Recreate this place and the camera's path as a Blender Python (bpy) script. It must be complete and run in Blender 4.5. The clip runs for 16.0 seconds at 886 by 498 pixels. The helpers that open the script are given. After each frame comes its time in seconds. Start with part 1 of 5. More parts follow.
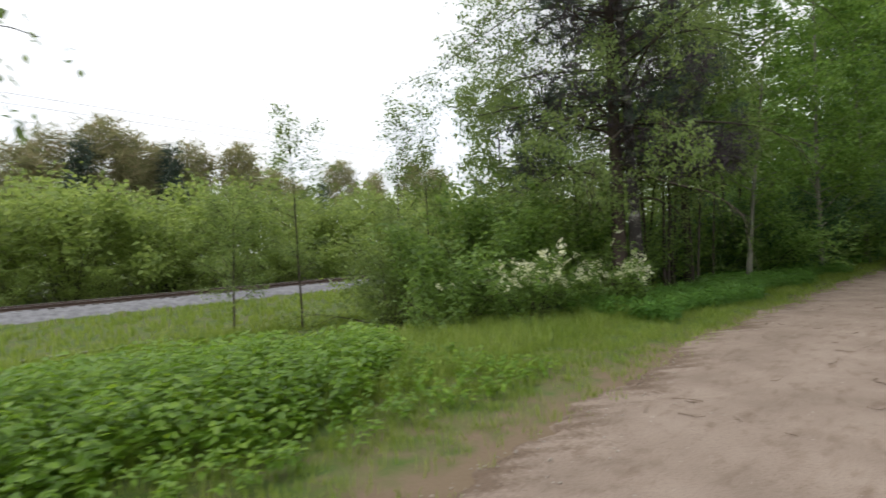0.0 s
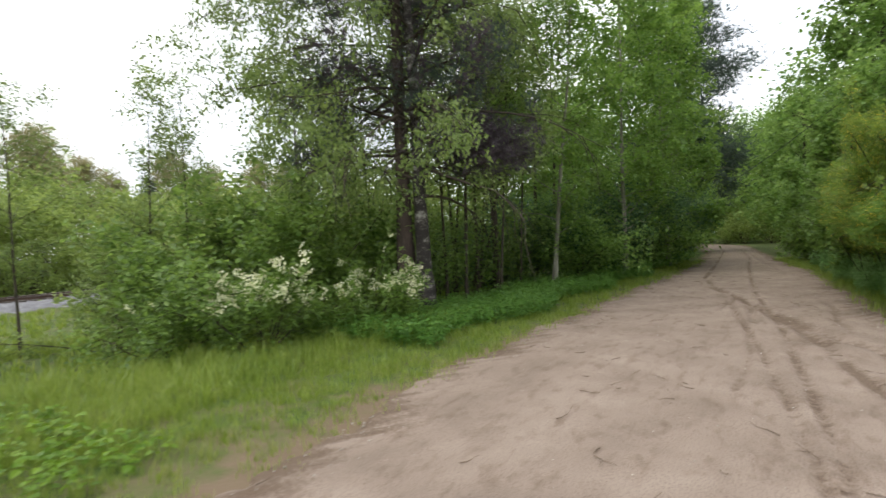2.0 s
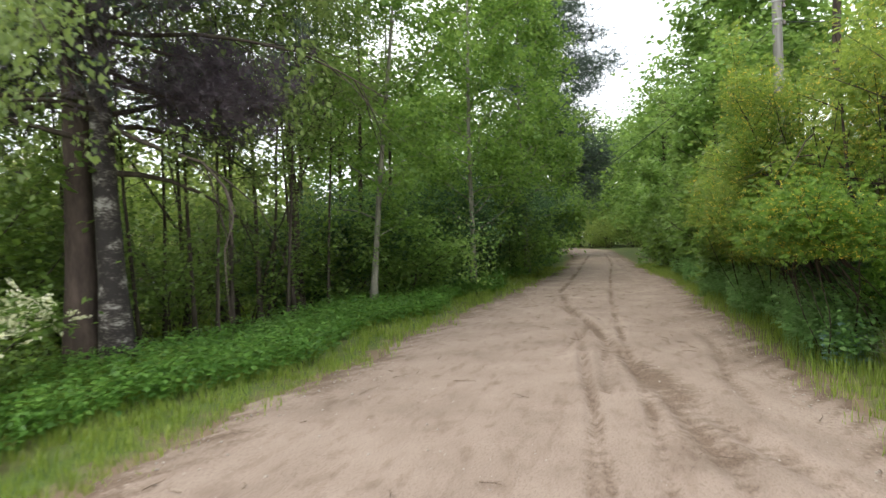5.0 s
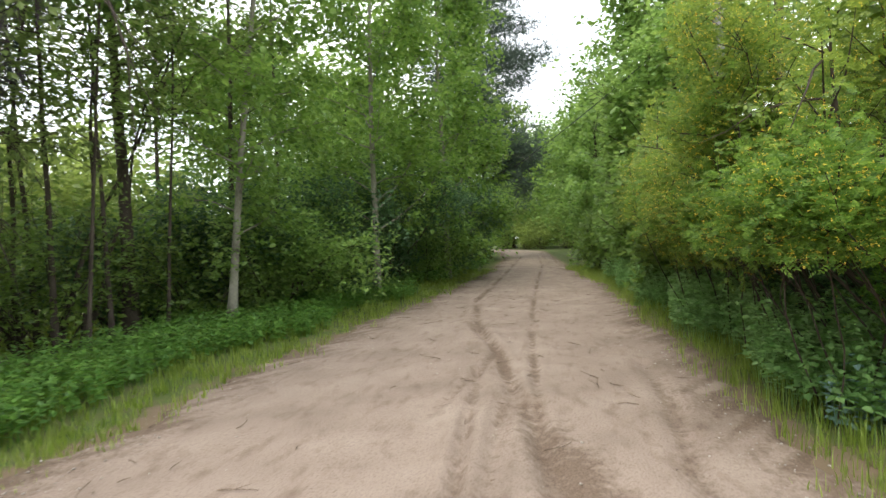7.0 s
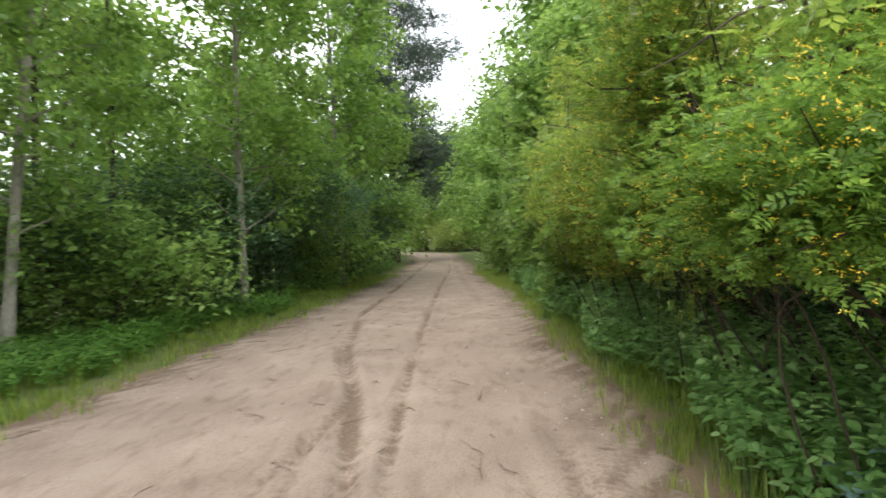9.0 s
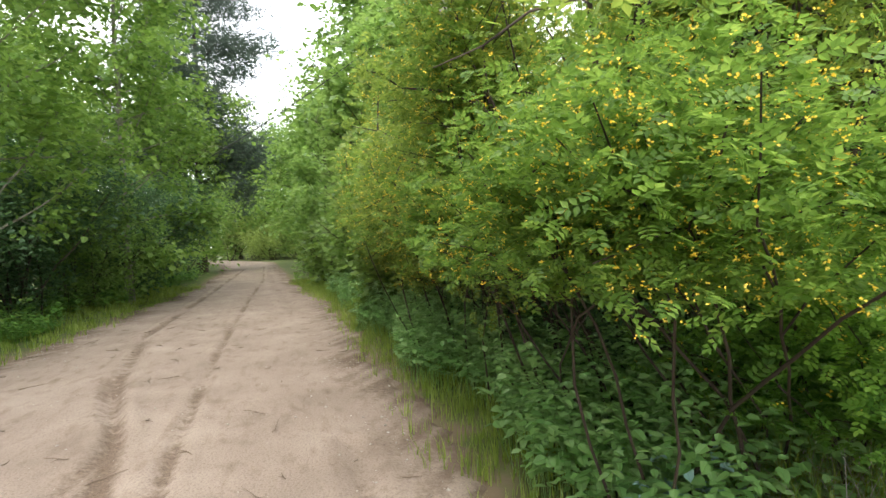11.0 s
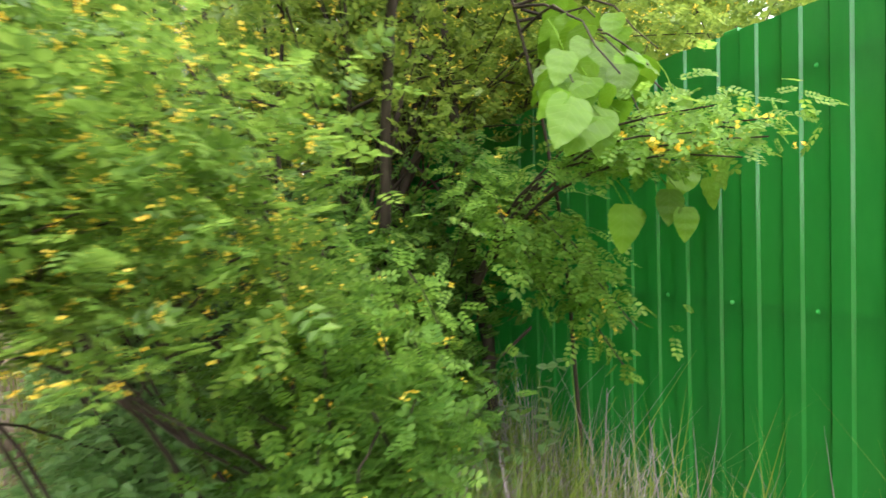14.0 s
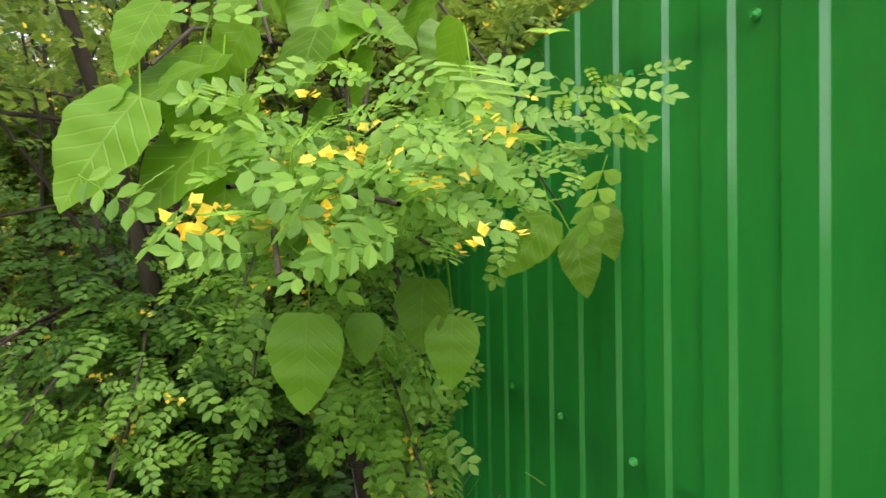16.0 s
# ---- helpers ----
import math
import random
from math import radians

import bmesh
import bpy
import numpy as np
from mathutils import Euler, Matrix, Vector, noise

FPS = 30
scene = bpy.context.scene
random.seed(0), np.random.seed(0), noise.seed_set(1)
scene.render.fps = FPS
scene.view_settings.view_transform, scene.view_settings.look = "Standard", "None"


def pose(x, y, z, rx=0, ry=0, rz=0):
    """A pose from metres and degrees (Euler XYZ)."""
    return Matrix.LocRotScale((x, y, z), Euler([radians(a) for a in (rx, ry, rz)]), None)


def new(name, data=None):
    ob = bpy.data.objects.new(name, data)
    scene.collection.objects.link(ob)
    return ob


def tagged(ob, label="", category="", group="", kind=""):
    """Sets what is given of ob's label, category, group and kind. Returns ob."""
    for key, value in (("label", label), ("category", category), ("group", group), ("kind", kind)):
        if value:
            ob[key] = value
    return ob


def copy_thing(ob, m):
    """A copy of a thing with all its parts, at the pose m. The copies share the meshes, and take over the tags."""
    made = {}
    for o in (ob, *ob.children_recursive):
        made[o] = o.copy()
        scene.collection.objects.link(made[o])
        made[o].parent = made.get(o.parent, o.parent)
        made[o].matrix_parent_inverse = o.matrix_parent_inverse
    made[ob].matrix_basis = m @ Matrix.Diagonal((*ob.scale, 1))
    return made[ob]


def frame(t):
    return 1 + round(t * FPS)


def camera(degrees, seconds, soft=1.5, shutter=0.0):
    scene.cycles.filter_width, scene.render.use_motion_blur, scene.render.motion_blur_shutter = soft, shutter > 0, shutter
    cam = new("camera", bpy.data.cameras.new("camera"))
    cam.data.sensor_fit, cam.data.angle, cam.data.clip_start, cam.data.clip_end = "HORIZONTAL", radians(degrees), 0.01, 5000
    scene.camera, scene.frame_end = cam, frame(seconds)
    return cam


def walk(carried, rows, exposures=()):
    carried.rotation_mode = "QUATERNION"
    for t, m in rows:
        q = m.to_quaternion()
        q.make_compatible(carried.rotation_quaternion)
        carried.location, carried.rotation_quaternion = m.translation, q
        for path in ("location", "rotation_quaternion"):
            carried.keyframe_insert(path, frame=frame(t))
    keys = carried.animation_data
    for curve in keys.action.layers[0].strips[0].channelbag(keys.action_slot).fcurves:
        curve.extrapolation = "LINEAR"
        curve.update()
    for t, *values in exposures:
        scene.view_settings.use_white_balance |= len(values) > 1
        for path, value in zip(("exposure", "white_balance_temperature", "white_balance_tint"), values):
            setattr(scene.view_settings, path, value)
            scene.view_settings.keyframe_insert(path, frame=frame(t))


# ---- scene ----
cam = camera(78.4, 16.0, 1.5, 0.4)
METRES, EYE = 15.0, 1.55
ROWS = [
    (0.0, 0.0, 0.0, 0.0, -0.0, -0.03, 2.8),
    (0.5, 0.0387, 0.0296, 0.0003, -5.13, -0.21, 2.83),
    (1.0, 0.0757, 0.0666, -0.0015, -7.51, -0.35, 2.7),
    (1.5, 0.114, 0.0965, -0.0006, -10.4, -0.4, 2.72),
    (2.0, 0.1547, 0.131, -0.0011, -14.06, -0.58, 2.63),
    (2.5, 0.1923, 0.1626, -0.001, -17.43, -0.63, 2.6),
    (3.0, 0.2304, 0.1993, -0.0028, -19.72, -0.74, 2.49),
    (3.5, 0.2635, 0.2335, -0.0023, -21.48, -0.73, 2.48),
    (6.0, 0.4353, 0.405, -0.0044, -29.48, -0.9, 2.4),
    (6.5, 0.4676, 0.4309, -0.007, -31.36, -0.91, 2.46),
    (7.0, 0.5, 0.4562, -0.0086, -32.25, -0.92, 2.42),
    (7.5, 0.5292, 0.4783, -0.008, -33.82, -0.9, 2.42),
    (8.0, 0.5574, 0.5045, -0.0094, -35.85, -1.04, 2.34),
    (8.5, 0.5822, 0.5227, -0.0098, -37.78, -0.99, 2.32),
    (9.0, 0.6064, 0.536, -0.0108, -41.0, -1.01, 2.27),
    (9.5, 0.6228, 0.5409, -0.0109, -49.16, -0.91, 2.25),
    (12.0, 0.6338, 0.5447, -0.0103, -61.35, -1.13, 2.15),
    (12.5, 0.638, 0.536, -0.0114, -63.68, -1.2, 2.24),
    (13.0, 0.6555, 0.5228, -0.0145, -69.0, -1.5, 2.2),
    (13.5, 0.6740, 0.5012, -0.0125, -76.2, -2.55, 1.73),
    (14.0, 0.6955, 0.4842, -0.0102, -79.2, -1.7, 1.62),
    (14.5, 0.7179, 0.4707, -0.0066, -79.53, -1.58, 1.34),
    (15.0, 0.7377, 0.4553, -0.0057, -79.56, -1.39, 1.29),
    (15.5, 0.7493, 0.4468, -0.0013, -77.23, -1.13, 1.38),
    (16.0, 0.7557, 0.4444, 0.0003, -70.95, -1.26, 1.0),
]
EXPOSURES = [(0.0, -0.7), (1.0, -0.58), (2.0, -0.36), (3.0, -0.05), (3.5, 0.0), (7.0, 0.27), (9.0, 0.47), (12.0, 0.8), (13.0, 0.95), (13.5, 1.0), (14.5, 1.17), (15.2, 1.12), (16.0, 0.9)]
walk(cam, [(t, pose(METRES * x, METRES * y, EYE + METRES * z, 90 + pitch, roll, yaw)) for t, x, y, z, yaw, pitch, roll in ROWS], EXPOSURES)

# ---- light: a bright overcast sky ----
world = bpy.data.worlds.new("overcast_sky")
scene.world = world
world.use_nodes = True
wn, wl = world.node_tree.nodes, world.node_tree.links
wn.clear()
sky = wn.new("ShaderNodeTexSky")
sky.sky_type, sky.sun_disc = "NISHITA", False
sky.sun_elevation, sky.sun_rotation = radians(56), radians(243)
sky.dust_density, sky.air_density = 4.0, 1.0
sky_bg, cloud_bg = wn.new("ShaderNodeBackground"), wn.new("ShaderNodeBackground")
sky_bg.inputs["Strength"].default_value = 0.05
wl.new(sky.outputs[0], sky_bg.inputs["Color"])
cloud_tc, cloud_noise, cloud_ramp = wn.new("ShaderNodeTexCoord"), wn.new("ShaderNodeTexNoise"), wn.new("ShaderNodeValToRGB")
cloud_noise.inputs["Scale"].default_value, cloud_noise.inputs["Detail"].default_value = 2.2, 5
cloud_ramp.color_ramp.elements[0].color, cloud_ramp.color_ramp.elements[1].color = (0.84, 0.88, 0.96, 1), (1.0, 1.0, 1.0, 1)
cloud_ramp.color_ramp.elements[0].position, cloud_ramp.color_ramp.elements[1].position = 0.3, 0.6
wl.new(cloud_tc.outputs["Generated"], cloud_noise.inputs["Vector"])
wl.new(cloud_noise.outputs["Fac"], cloud_ramp.inputs["Fac"])
wl.new(cloud_ramp.outputs["Color"], cloud_bg.inputs["Color"])
cloud_bg.inputs["Strength"].default_value = 2.0
sky_add, world_out = wn.new("ShaderNodeAddShader"), wn.new("ShaderNodeOutputWorld")
wl.new(sky_bg.outputs[0], sky_add.inputs[0])
wl.new(cloud_bg.outputs[0], sky_add.inputs[1])
wl.new(sky_add.outputs[0], world_out.inputs["Surface"])

sun = new("sun", bpy.data.lights.new("sun", "SUN"))
sun.data.energy, sun.data.angle, sun.data.color = 1.5, radians(25), (1.0, 0.96, 0.9)
sun.rotation_euler = (Vector((0, 0, 0)) - Vector((-0.6, -0.3, 1.0))).to_track_quat("-Z", "Y").to_euler()

rng = np.random.default_rng(7)

# ---- plan: u runs along the road, n to its left ----
DU, DN = np.array([0.69, 0.7238]), np.array([-0.7238, 0.69])
ROAD_YAW = math.degrees(math.atan2(DU[1], DU[0]))


def un(x, y):
    return x * DU[0] + y * DU[1], x * DN[0] + y * DN[1]


def xy(u, n):
    return u * DU[0] + n * DN[0], u * DU[1] + n * DN[1]


def sstep(a, b, v):
    t = np.clip((np.asarray(v, float) - a) / (b - a), 0, 1)
    return t * t * (3 - 2 * t)


EDGE_U = [-40, 0, 4, 9, 13, 20, 25, 33, 45, 62, 72, 90, 160]
EDGE_L = [2.3, 2.4, 2.5, 2.9, 2.75, 2.4, 2.1, 1.9, 2.3, 4.2, 9.0, 18.0, 56]
EDGE_R = [-2.6, -2.6, -2.5, -2.3, -2.25, -2.1, -2.05, -1.3, -0.7, 0.2, 4.0, 12.0, 50]


def edge_left(u):
    return np.interp(u, EDGE_U, EDGE_L)


def edge_right(u):
    return np.interp(u, EDGE_U, EDGE_R)


def wob(u, n, k=0.0):
    return (np.sin(u * 0.9 + k) * np.cos(n * 1.1 + 2 * k) + 0.6 * np.sin(u * 2.3 - n * 1.7 + k) + 0.4 * np.sin(u * 4.7 + n * 5.3 + 3 * k)) / 2


def height(u, n):
    """The height of the ground."""
    u, n = np.asarray(u, float), np.asarray(n, float)
    z = -0.85 * sstep(5.0, 13.5, n)
    z = z + 0.42 * sstep(27.6, 29.4, n) - 0.6 * sstep(33.4, 36.0, n) + 0.9 * sstep(40, 90, n)
    off = np.maximum(n - edge_left(u), edge_right(u) - n)
    z = z + 0.05 * sstep(0.1, 1.2, off) + 0.05 * wob(u, n) * sstep(0.2, 1.5, off)
    return z


def ground_at(x, y):
    return float(height(*un(x, y)))


# ---- making meshes ----
def mesh_of(name, verts, faces, mats, smooth=False, mat_index=None):
    """A mesh from arrays of vertices and of triangles or quads."""
    groups = faces if isinstance(faces, list) else [faces]
    groups = [np.asarray(g, np.int32) for g in groups if len(g)]
    me = bpy.data.meshes.new(name)
    loops = np.concatenate([g.ravel() for g in groups])
    totals = np.concatenate([np.full(len(g), g.shape[1], np.int32) for g in groups])
    me.vertices.add(len(verts))
    me.vertices.foreach_set("co", np.ascontiguousarray(verts, np.float32).ravel())
    me.loops.add(len(loops))
    me.loops.foreach_set("vertex_index", loops.astype(np.int32))
    me.polygons.add(len(totals))
    me.polygons.foreach_set("loop_start", (np.cumsum(totals) - totals).astype(np.int32))
    me.polygons.foreach_set("loop_total", totals)
    me.polygons.foreach_set("use_smooth", np.full(len(totals), smooth))
    for m in mats if isinstance(mats, (list, tuple)) else [mats]:
        me.materials.append(m)
    if mat_index is not None:
        me.polygons.foreach_set("material_index", np.asarray(mat_index, np.int32))
    me.update(calc_edges=True)
    me.validate()
    return me


def mpart(name, me, parent, label=""):
    ob = new(name, me)
    ob.parent = parent
    return tagged(ob, label)


def part(name, bm, material, parent, label=""):
    me = bpy.data.meshes.new(name)
    bm.to_mesh(me)
    bm.free()
    me.materials.append(material)
    return mpart(name, me, parent, label)


def thing(name, m, label, category, group="", kind=""):
    ob = new(name)
    ob.empty_display_size = 0.2
    ob.matrix_basis = m
    return tagged(ob, label, category, group, kind)


def stamp(tv, tf, mats, offs):
    """Copies of a small template, turned and scaled by mats and moved by offs, as one set of arrays."""
    k, nv = len(offs), len(tv)
    v = np.einsum("kij,nj->kni", mats, tv) + offs[:, None, :]
    f = (tf[None, :, :] + (np.arange(k) * nv)[:, None, None]).reshape(-1, tf.shape[1])
    return v.reshape(-1, 3), f


def frames(dirs, ups, scale):
    """Rotation matrices whose y runs along dirs and whose z leans to ups, times scale."""
    y = dirs / np.maximum(np.linalg.norm(dirs, axis=1, keepdims=True), 1e-9)
    x = np.cross(y, ups)
    x /= np.maximum(np.linalg.norm(x, axis=1, keepdims=True), 1e-9)
    z = np.cross(x, y)
    return np.stack([x, y, z], axis=2) * np.asarray(scale).reshape(-1, 1, 1)


def rand_dirs(k, lo, hi, r):
    az, el = r.uniform(0, 2 * math.pi, k), np.radians(r.uniform(lo, hi, k))
    return np.stack([np.cos(az) * np.cos(el), np.sin(az) * np.cos(el), np.sin(el)], axis=1)


def rand_ups(k, spread, r):
    return np.array([0, 0, 1.0]) + r.normal(0, spread, (k, 3))


def merge(sets):
    vs, fs, base = [], [], 0
    for v, f in sets:
        vs.append(v)
        fs.append(f + base)
        base += len(v)
    return np.concatenate(vs), np.concatenate(fs)


def tube(points, radii, sides=6):
    """A tapered tube along a line of points, as quads."""
    p = np.asarray(points, float)
    r = np.asarray(radii, float)
    d = np.gradient(p, axis=0)
    d /= np.maximum(np.linalg.norm(d, axis=1, keepdims=True), 1e-9)
    ref = np.where(np.abs(d[:, 2:3]) > 0.9, np.array([[1.0, 0, 0]]), np.array([[0, 0, 1.0]]))
    a = np.cross(d, ref)
    a /= np.linalg.norm(a, axis=1, keepdims=True)
    b = np.cross(d, a)
    ang = np.arange(sides) * 2 * math.pi / sides
    v = p[:, None, :] + r[:, None, None] * (np.cos(ang)[None, :, None] * a[:, None, :] + np.sin(ang)[None, :, None] * b[:, None, :])
    i, j = np.meshgrid(np.arange(len(p) - 1), np.arange(sides), indexing="ij")
    k = (j + 1) % sides
    f = np.stack([i * sides + j, i * sides + k, (i + 1) * sides + k, (i + 1) * sides + j], axis=-1).reshape(-1, 4)
    return v.reshape(-1, 3), f


# ---- leaf shapes, one long along y ----
LEAF_V = np.array([[0, 0, 0], [0.3, 0.42, 0.07], [0, 1, -0.06], [-0.3, 0.42, 0.07]])
LEAF_F = np.array([[0, 1, 2], [0, 2, 3]])
LOBE_V = np.array([[0, 0, 0], [0.5, 0.05, 0.04], [0.26, 0.32, 0], [0.56, 0.62, 0.03], [0.18, 0.62, 0], [0, 1, -0.08], [-0.18, 0.62, 0], [-0.56, 0.62, 0.03], [-0.26, 0.32, 0], [-0.5, 0.05, 0.04]])
LOBE_F = np.array([[0, 1, 2], [2, 3, 4], [0, 2, 4], [0, 4, 6], [4, 5, 6], [0, 6, 8], [6, 7, 8], [0, 8, 9]])
NEEDLE_V = np.concatenate([[[-0.035, 0, 0], [0.035, 0, 0], [0.9 * math.sin(a) * math.cos(b), 0.35 + 0.65 * math.cos(a), 0.9 * math.sin(a) * math.sin(b)]]
                           for a, b in ((0.1, 0), (0.7, 0.3), (0.7, 1.5), (0.75, 2.7), (0.7, 4.0), (0.75, 5.2), (1.25, 0.9), (1.25, 2.2), (1.3, 3.5), (1.25, 4.8))])
NEEDLE_F = np.arange(30).reshape(-1, 3)
FAR_NEEDLE_V = np.concatenate([NEEDLE_V[3 * i:3 * i + 3] for i in (0, 1, 3, 5, 7)]) * np.array([3.5, 1, 1])
FAR_NEEDLE_F = np.arange(15).reshape(-1, 3)
BROAD_V = np.array([[0, 0, 0], [0.38, 0.3, 0.07], [0.26, 0.72, 0.02], [0, 1, -0.1], [-0.26, 0.72, 0.02], [-0.38, 0.3, 0.07]])
BROAD_F = np.array([[0, 1, 2], [0, 2, 3], [0, 3, 4], [0, 4, 5]])


def pinnate(pairs, size, width, lv=LEAF_V, lf=LEAF_F):
    """A leaf of paired leaflets along a thin stalk."""
    mats, offs = [], []
    for i in range(pairs):
        s = (i + 0.8) / (pairs + 0.3)
        for side in (-1, 1):
            a = side * radians(58)
            mats.append(np.array([[math.cos(a), math.sin(a), 0], [-math.sin(a), math.cos(a), 0], [0, 0, 1]]) @ np.diag([size * width, size, size]))
            offs.append([0, s, -0.12 * s * s])
    mats.append(np.diag([size * width, size, size]))
    offs.append([0, 0.95, -0.12])
    v, f = stamp(lv, lf, np.array(mats), np.array(offs))
    stalk = np.array([[-0.008, 0, 0], [0.008, 0, 0], [0, 0.97, -0.12]])
    return np.concatenate([v, stalk]), np.concatenate([f, [[len(v), len(v) + 1, len(v) + 2]]])


OVAL_V = np.array([[0, 0, 0], [0.24, 0.3, 0.05], [0.27, 0.68, 0.05], [0, 1, 0], [-0.27, 0.68, 0.05], [-0.24, 0.3, 0.05]])
OVAL_F = np.array([[0, 1, 2], [0, 2, 3], [0, 3, 4], [0, 4, 5]])
PIN_V, PIN_F = pinnate(3, 0.42, 1.0)
PIN_NEAR_V, PIN_NEAR_F = pinnate(4, 0.33, 1.0, OVAL_V, OVAL_F)

# ---- materials ----
def nodes_of(name):
    m = bpy.data.materials.new(name)
    m.use_nodes = True
    nt = m.node_tree
    nt.nodes.clear()
    return m, nt.nodes, nt.links, nt.nodes.new("ShaderNodeOutputMaterial")


def ramp(nodes, stops):
    r = nodes.new("ShaderNodeValToRGB")
    while len(r.color_ramp.elements) < len(stops):
        r.color_ramp.elements.new(0.5)
    for e, (p, c) in zip(r.color_ramp.elements, stops):
        e.position, e.color = p, (*c, 1)
    return r


def leaf_material(name, dark, mid, light, glow=0.4, rough=0.45, gloss=0.5):
    """Leaves: each one a little different, some light passing through."""
    # blue is raised in all three colours to imitate a bluish veil of haze
    dark, mid, light = [(r, g, min(0.9, b * 2.1)) for r, g, b in (dark, mid, light)]
    m, nodes, links, out = nodes_of(name)
    geo, tc, noi = nodes.new("ShaderNodeNewGeometry"), nodes.new("ShaderNodeTexCoord"), nodes.new("ShaderNodeTexNoise")
    noi.inputs["Scale"].default_value, noi.inputs["Detail"].default_value = 0.9, 2
    links.new(tc.outputs["Object"], noi.inputs["Vector"])
    mix = nodes.new("ShaderNodeMath")
    mix.operation = "MULTIPLY_ADD"
    mix.inputs[1].default_value = 0.55
    links.new(geo.outputs["Random Per Island"], mix.inputs[0])
    half = nodes.new("ShaderNodeMath")
    half.operation = "MULTIPLY"
    half.inputs[1].default_value = 0.5
    links.new(noi.outputs["Fac"], half.inputs[0])
    links.new(half.outputs[0], mix.inputs[2])
    rp = ramp(nodes, [(0.12, dark), (0.5, mid), (0.92, light)])
    links.new(mix.outputs[0], rp.inputs["Fac"])
    bs, tr, mx = nodes.new("ShaderNodeBsdfPrincipled"), nodes.new("ShaderNodeBsdfTranslucent"), nodes.new("ShaderNodeMixShader")
    bs.inputs["Roughness"].default_value = rough
    bs.inputs["Specular IOR Level"].default_value = gloss
    links.new(rp.outputs["Color"], bs.inputs["Base Color"])
    hs = nodes.new("ShaderNodeHueSaturation")
    hs.inputs["Hue"].default_value, hs.inputs["Value"].default_value = 0.485, 1.9
    links.new(rp.outputs["Color"], hs.inputs["Color"])
    links.new(hs.outputs["Color"], tr.inputs["Color"])
    mx.inputs["Fac"].default_value = glow
    links.new(bs.outputs[0], mx.inputs[1])
    links.new(tr.outputs[0], mx.inputs[2])
    links.new(mx.outputs[0], out.inputs["Surface"])
    return m


def rough_material(name, stops, scale=8.0, fine=60.0, rough=0.85, bump=0.3, stretch=(1, 1, 1), spec=0.3, metal=0.0, dist=0.02):
    """A surface with variation at two scales and fine relief."""
    m, nodes, links, out = nodes_of(name)
    tc, mp = nodes.new("ShaderNodeTexCoord"), nodes.new("ShaderNodeMapping")
    mp.inputs["Scale"].default_value = stretch
    links.new(tc.outputs["Object"], mp.inputs["Vector"])
    a, b = nodes.new("ShaderNodeTexNoise"), nodes.new("ShaderNodeTexNoise")
    for nd, s, d in ((a, scale, 4), (b, fine, 3)):
        nd.inputs["Scale"].default_value, nd.inputs["Detail"].default_value = s, d
        links.new(mp.outputs["Vector"], nd.inputs["Vector"])
    mx = nodes.new("ShaderNodeMath")
    mx.operation = "MULTIPLY_ADD"
    mx.inputs[1].default_value = 0.65
    links.new(a.outputs["Fac"], mx.inputs[0])
    hf = nodes.new("ShaderNodeMath")
    hf.operation = "MULTIPLY"
    hf.inputs[1].default_value = 0.35
    links.new(b.outputs["Fac"], hf.inputs[0])
    links.new(hf.outputs[0], mx.inputs[2])
    rp = ramp(nodes, stops)
    links.new(mx.outputs[0], rp.inputs["Fac"])
    bs, bp = nodes.new("ShaderNodeBsdfPrincipled"), nodes.new("ShaderNodeBump")
    bp.inputs["Strength"].default_value, bp.inputs["Distance"].default_value = bump, dist
    links.new(mx.outputs[0], bp.inputs["Height"])
    links.new(bp.outputs["Normal"], bs.inputs["Normal"])
    links.new(rp.outputs["Color"], bs.inputs["Base Color"])
    bs.inputs["Roughness"].default_value, bs.inputs["Specular IOR Level"].default_value, bs.inputs["Metallic"].default_value = rough, spec, metal
    links.new(bs.outputs[0], out.inputs["Surface"])
    return m


LEAF_BIRCH = leaf_material("birch_leaf", (0.066, 0.11, 0.013), (0.138, 0.205, 0.025), (0.22, 0.295, 0.042), 0.45)
LEAF_ASPEN = leaf_material("aspen_leaf", (0.055, 0.12, 0.012), (0.13, 0.235, 0.02), (0.225, 0.345, 0.036), 0.45)
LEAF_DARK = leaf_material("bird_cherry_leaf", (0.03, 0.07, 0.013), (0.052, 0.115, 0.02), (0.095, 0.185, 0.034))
LEAF_SHRUB = leaf_material("hazel_leaf", (0.06, 0.115, 0.012), (0.115, 0.195, 0.019), (0.185, 0.29, 0.028), 0.45)
LEAF_MAPLE = leaf_material("maple_leaf", (0.07, 0.14, 0.015), (0.14, 0.245, 0.026), (0.225, 0.34, 0.042), 0.48)
LEAF_CARAGANA = leaf_material("caragana_leaf", (0.056, 0.108, 0.011), (0.142, 0.22, 0.017), (0.255, 0.33, 0.03), 0.5, 0.45, 0.45)
LEAF_CARAGANA_FRESH = leaf_material("caragana_fresh_leaf", (0.048, 0.105, 0.01), (0.112, 0.212, 0.016), (0.21, 0.325, 0.03), 0.5, 0.45, 0.4)
# darker copy of the caragana leaf: shade by the fence is in its colour
LEAF_CARAGANA_SHADED = leaf_material("caragana_shade_leaf", (0.04, 0.105, 0.008), (0.085, 0.185, 0.013), (0.155, 0.285, 0.026), 0.45, 0.5, 0.28)


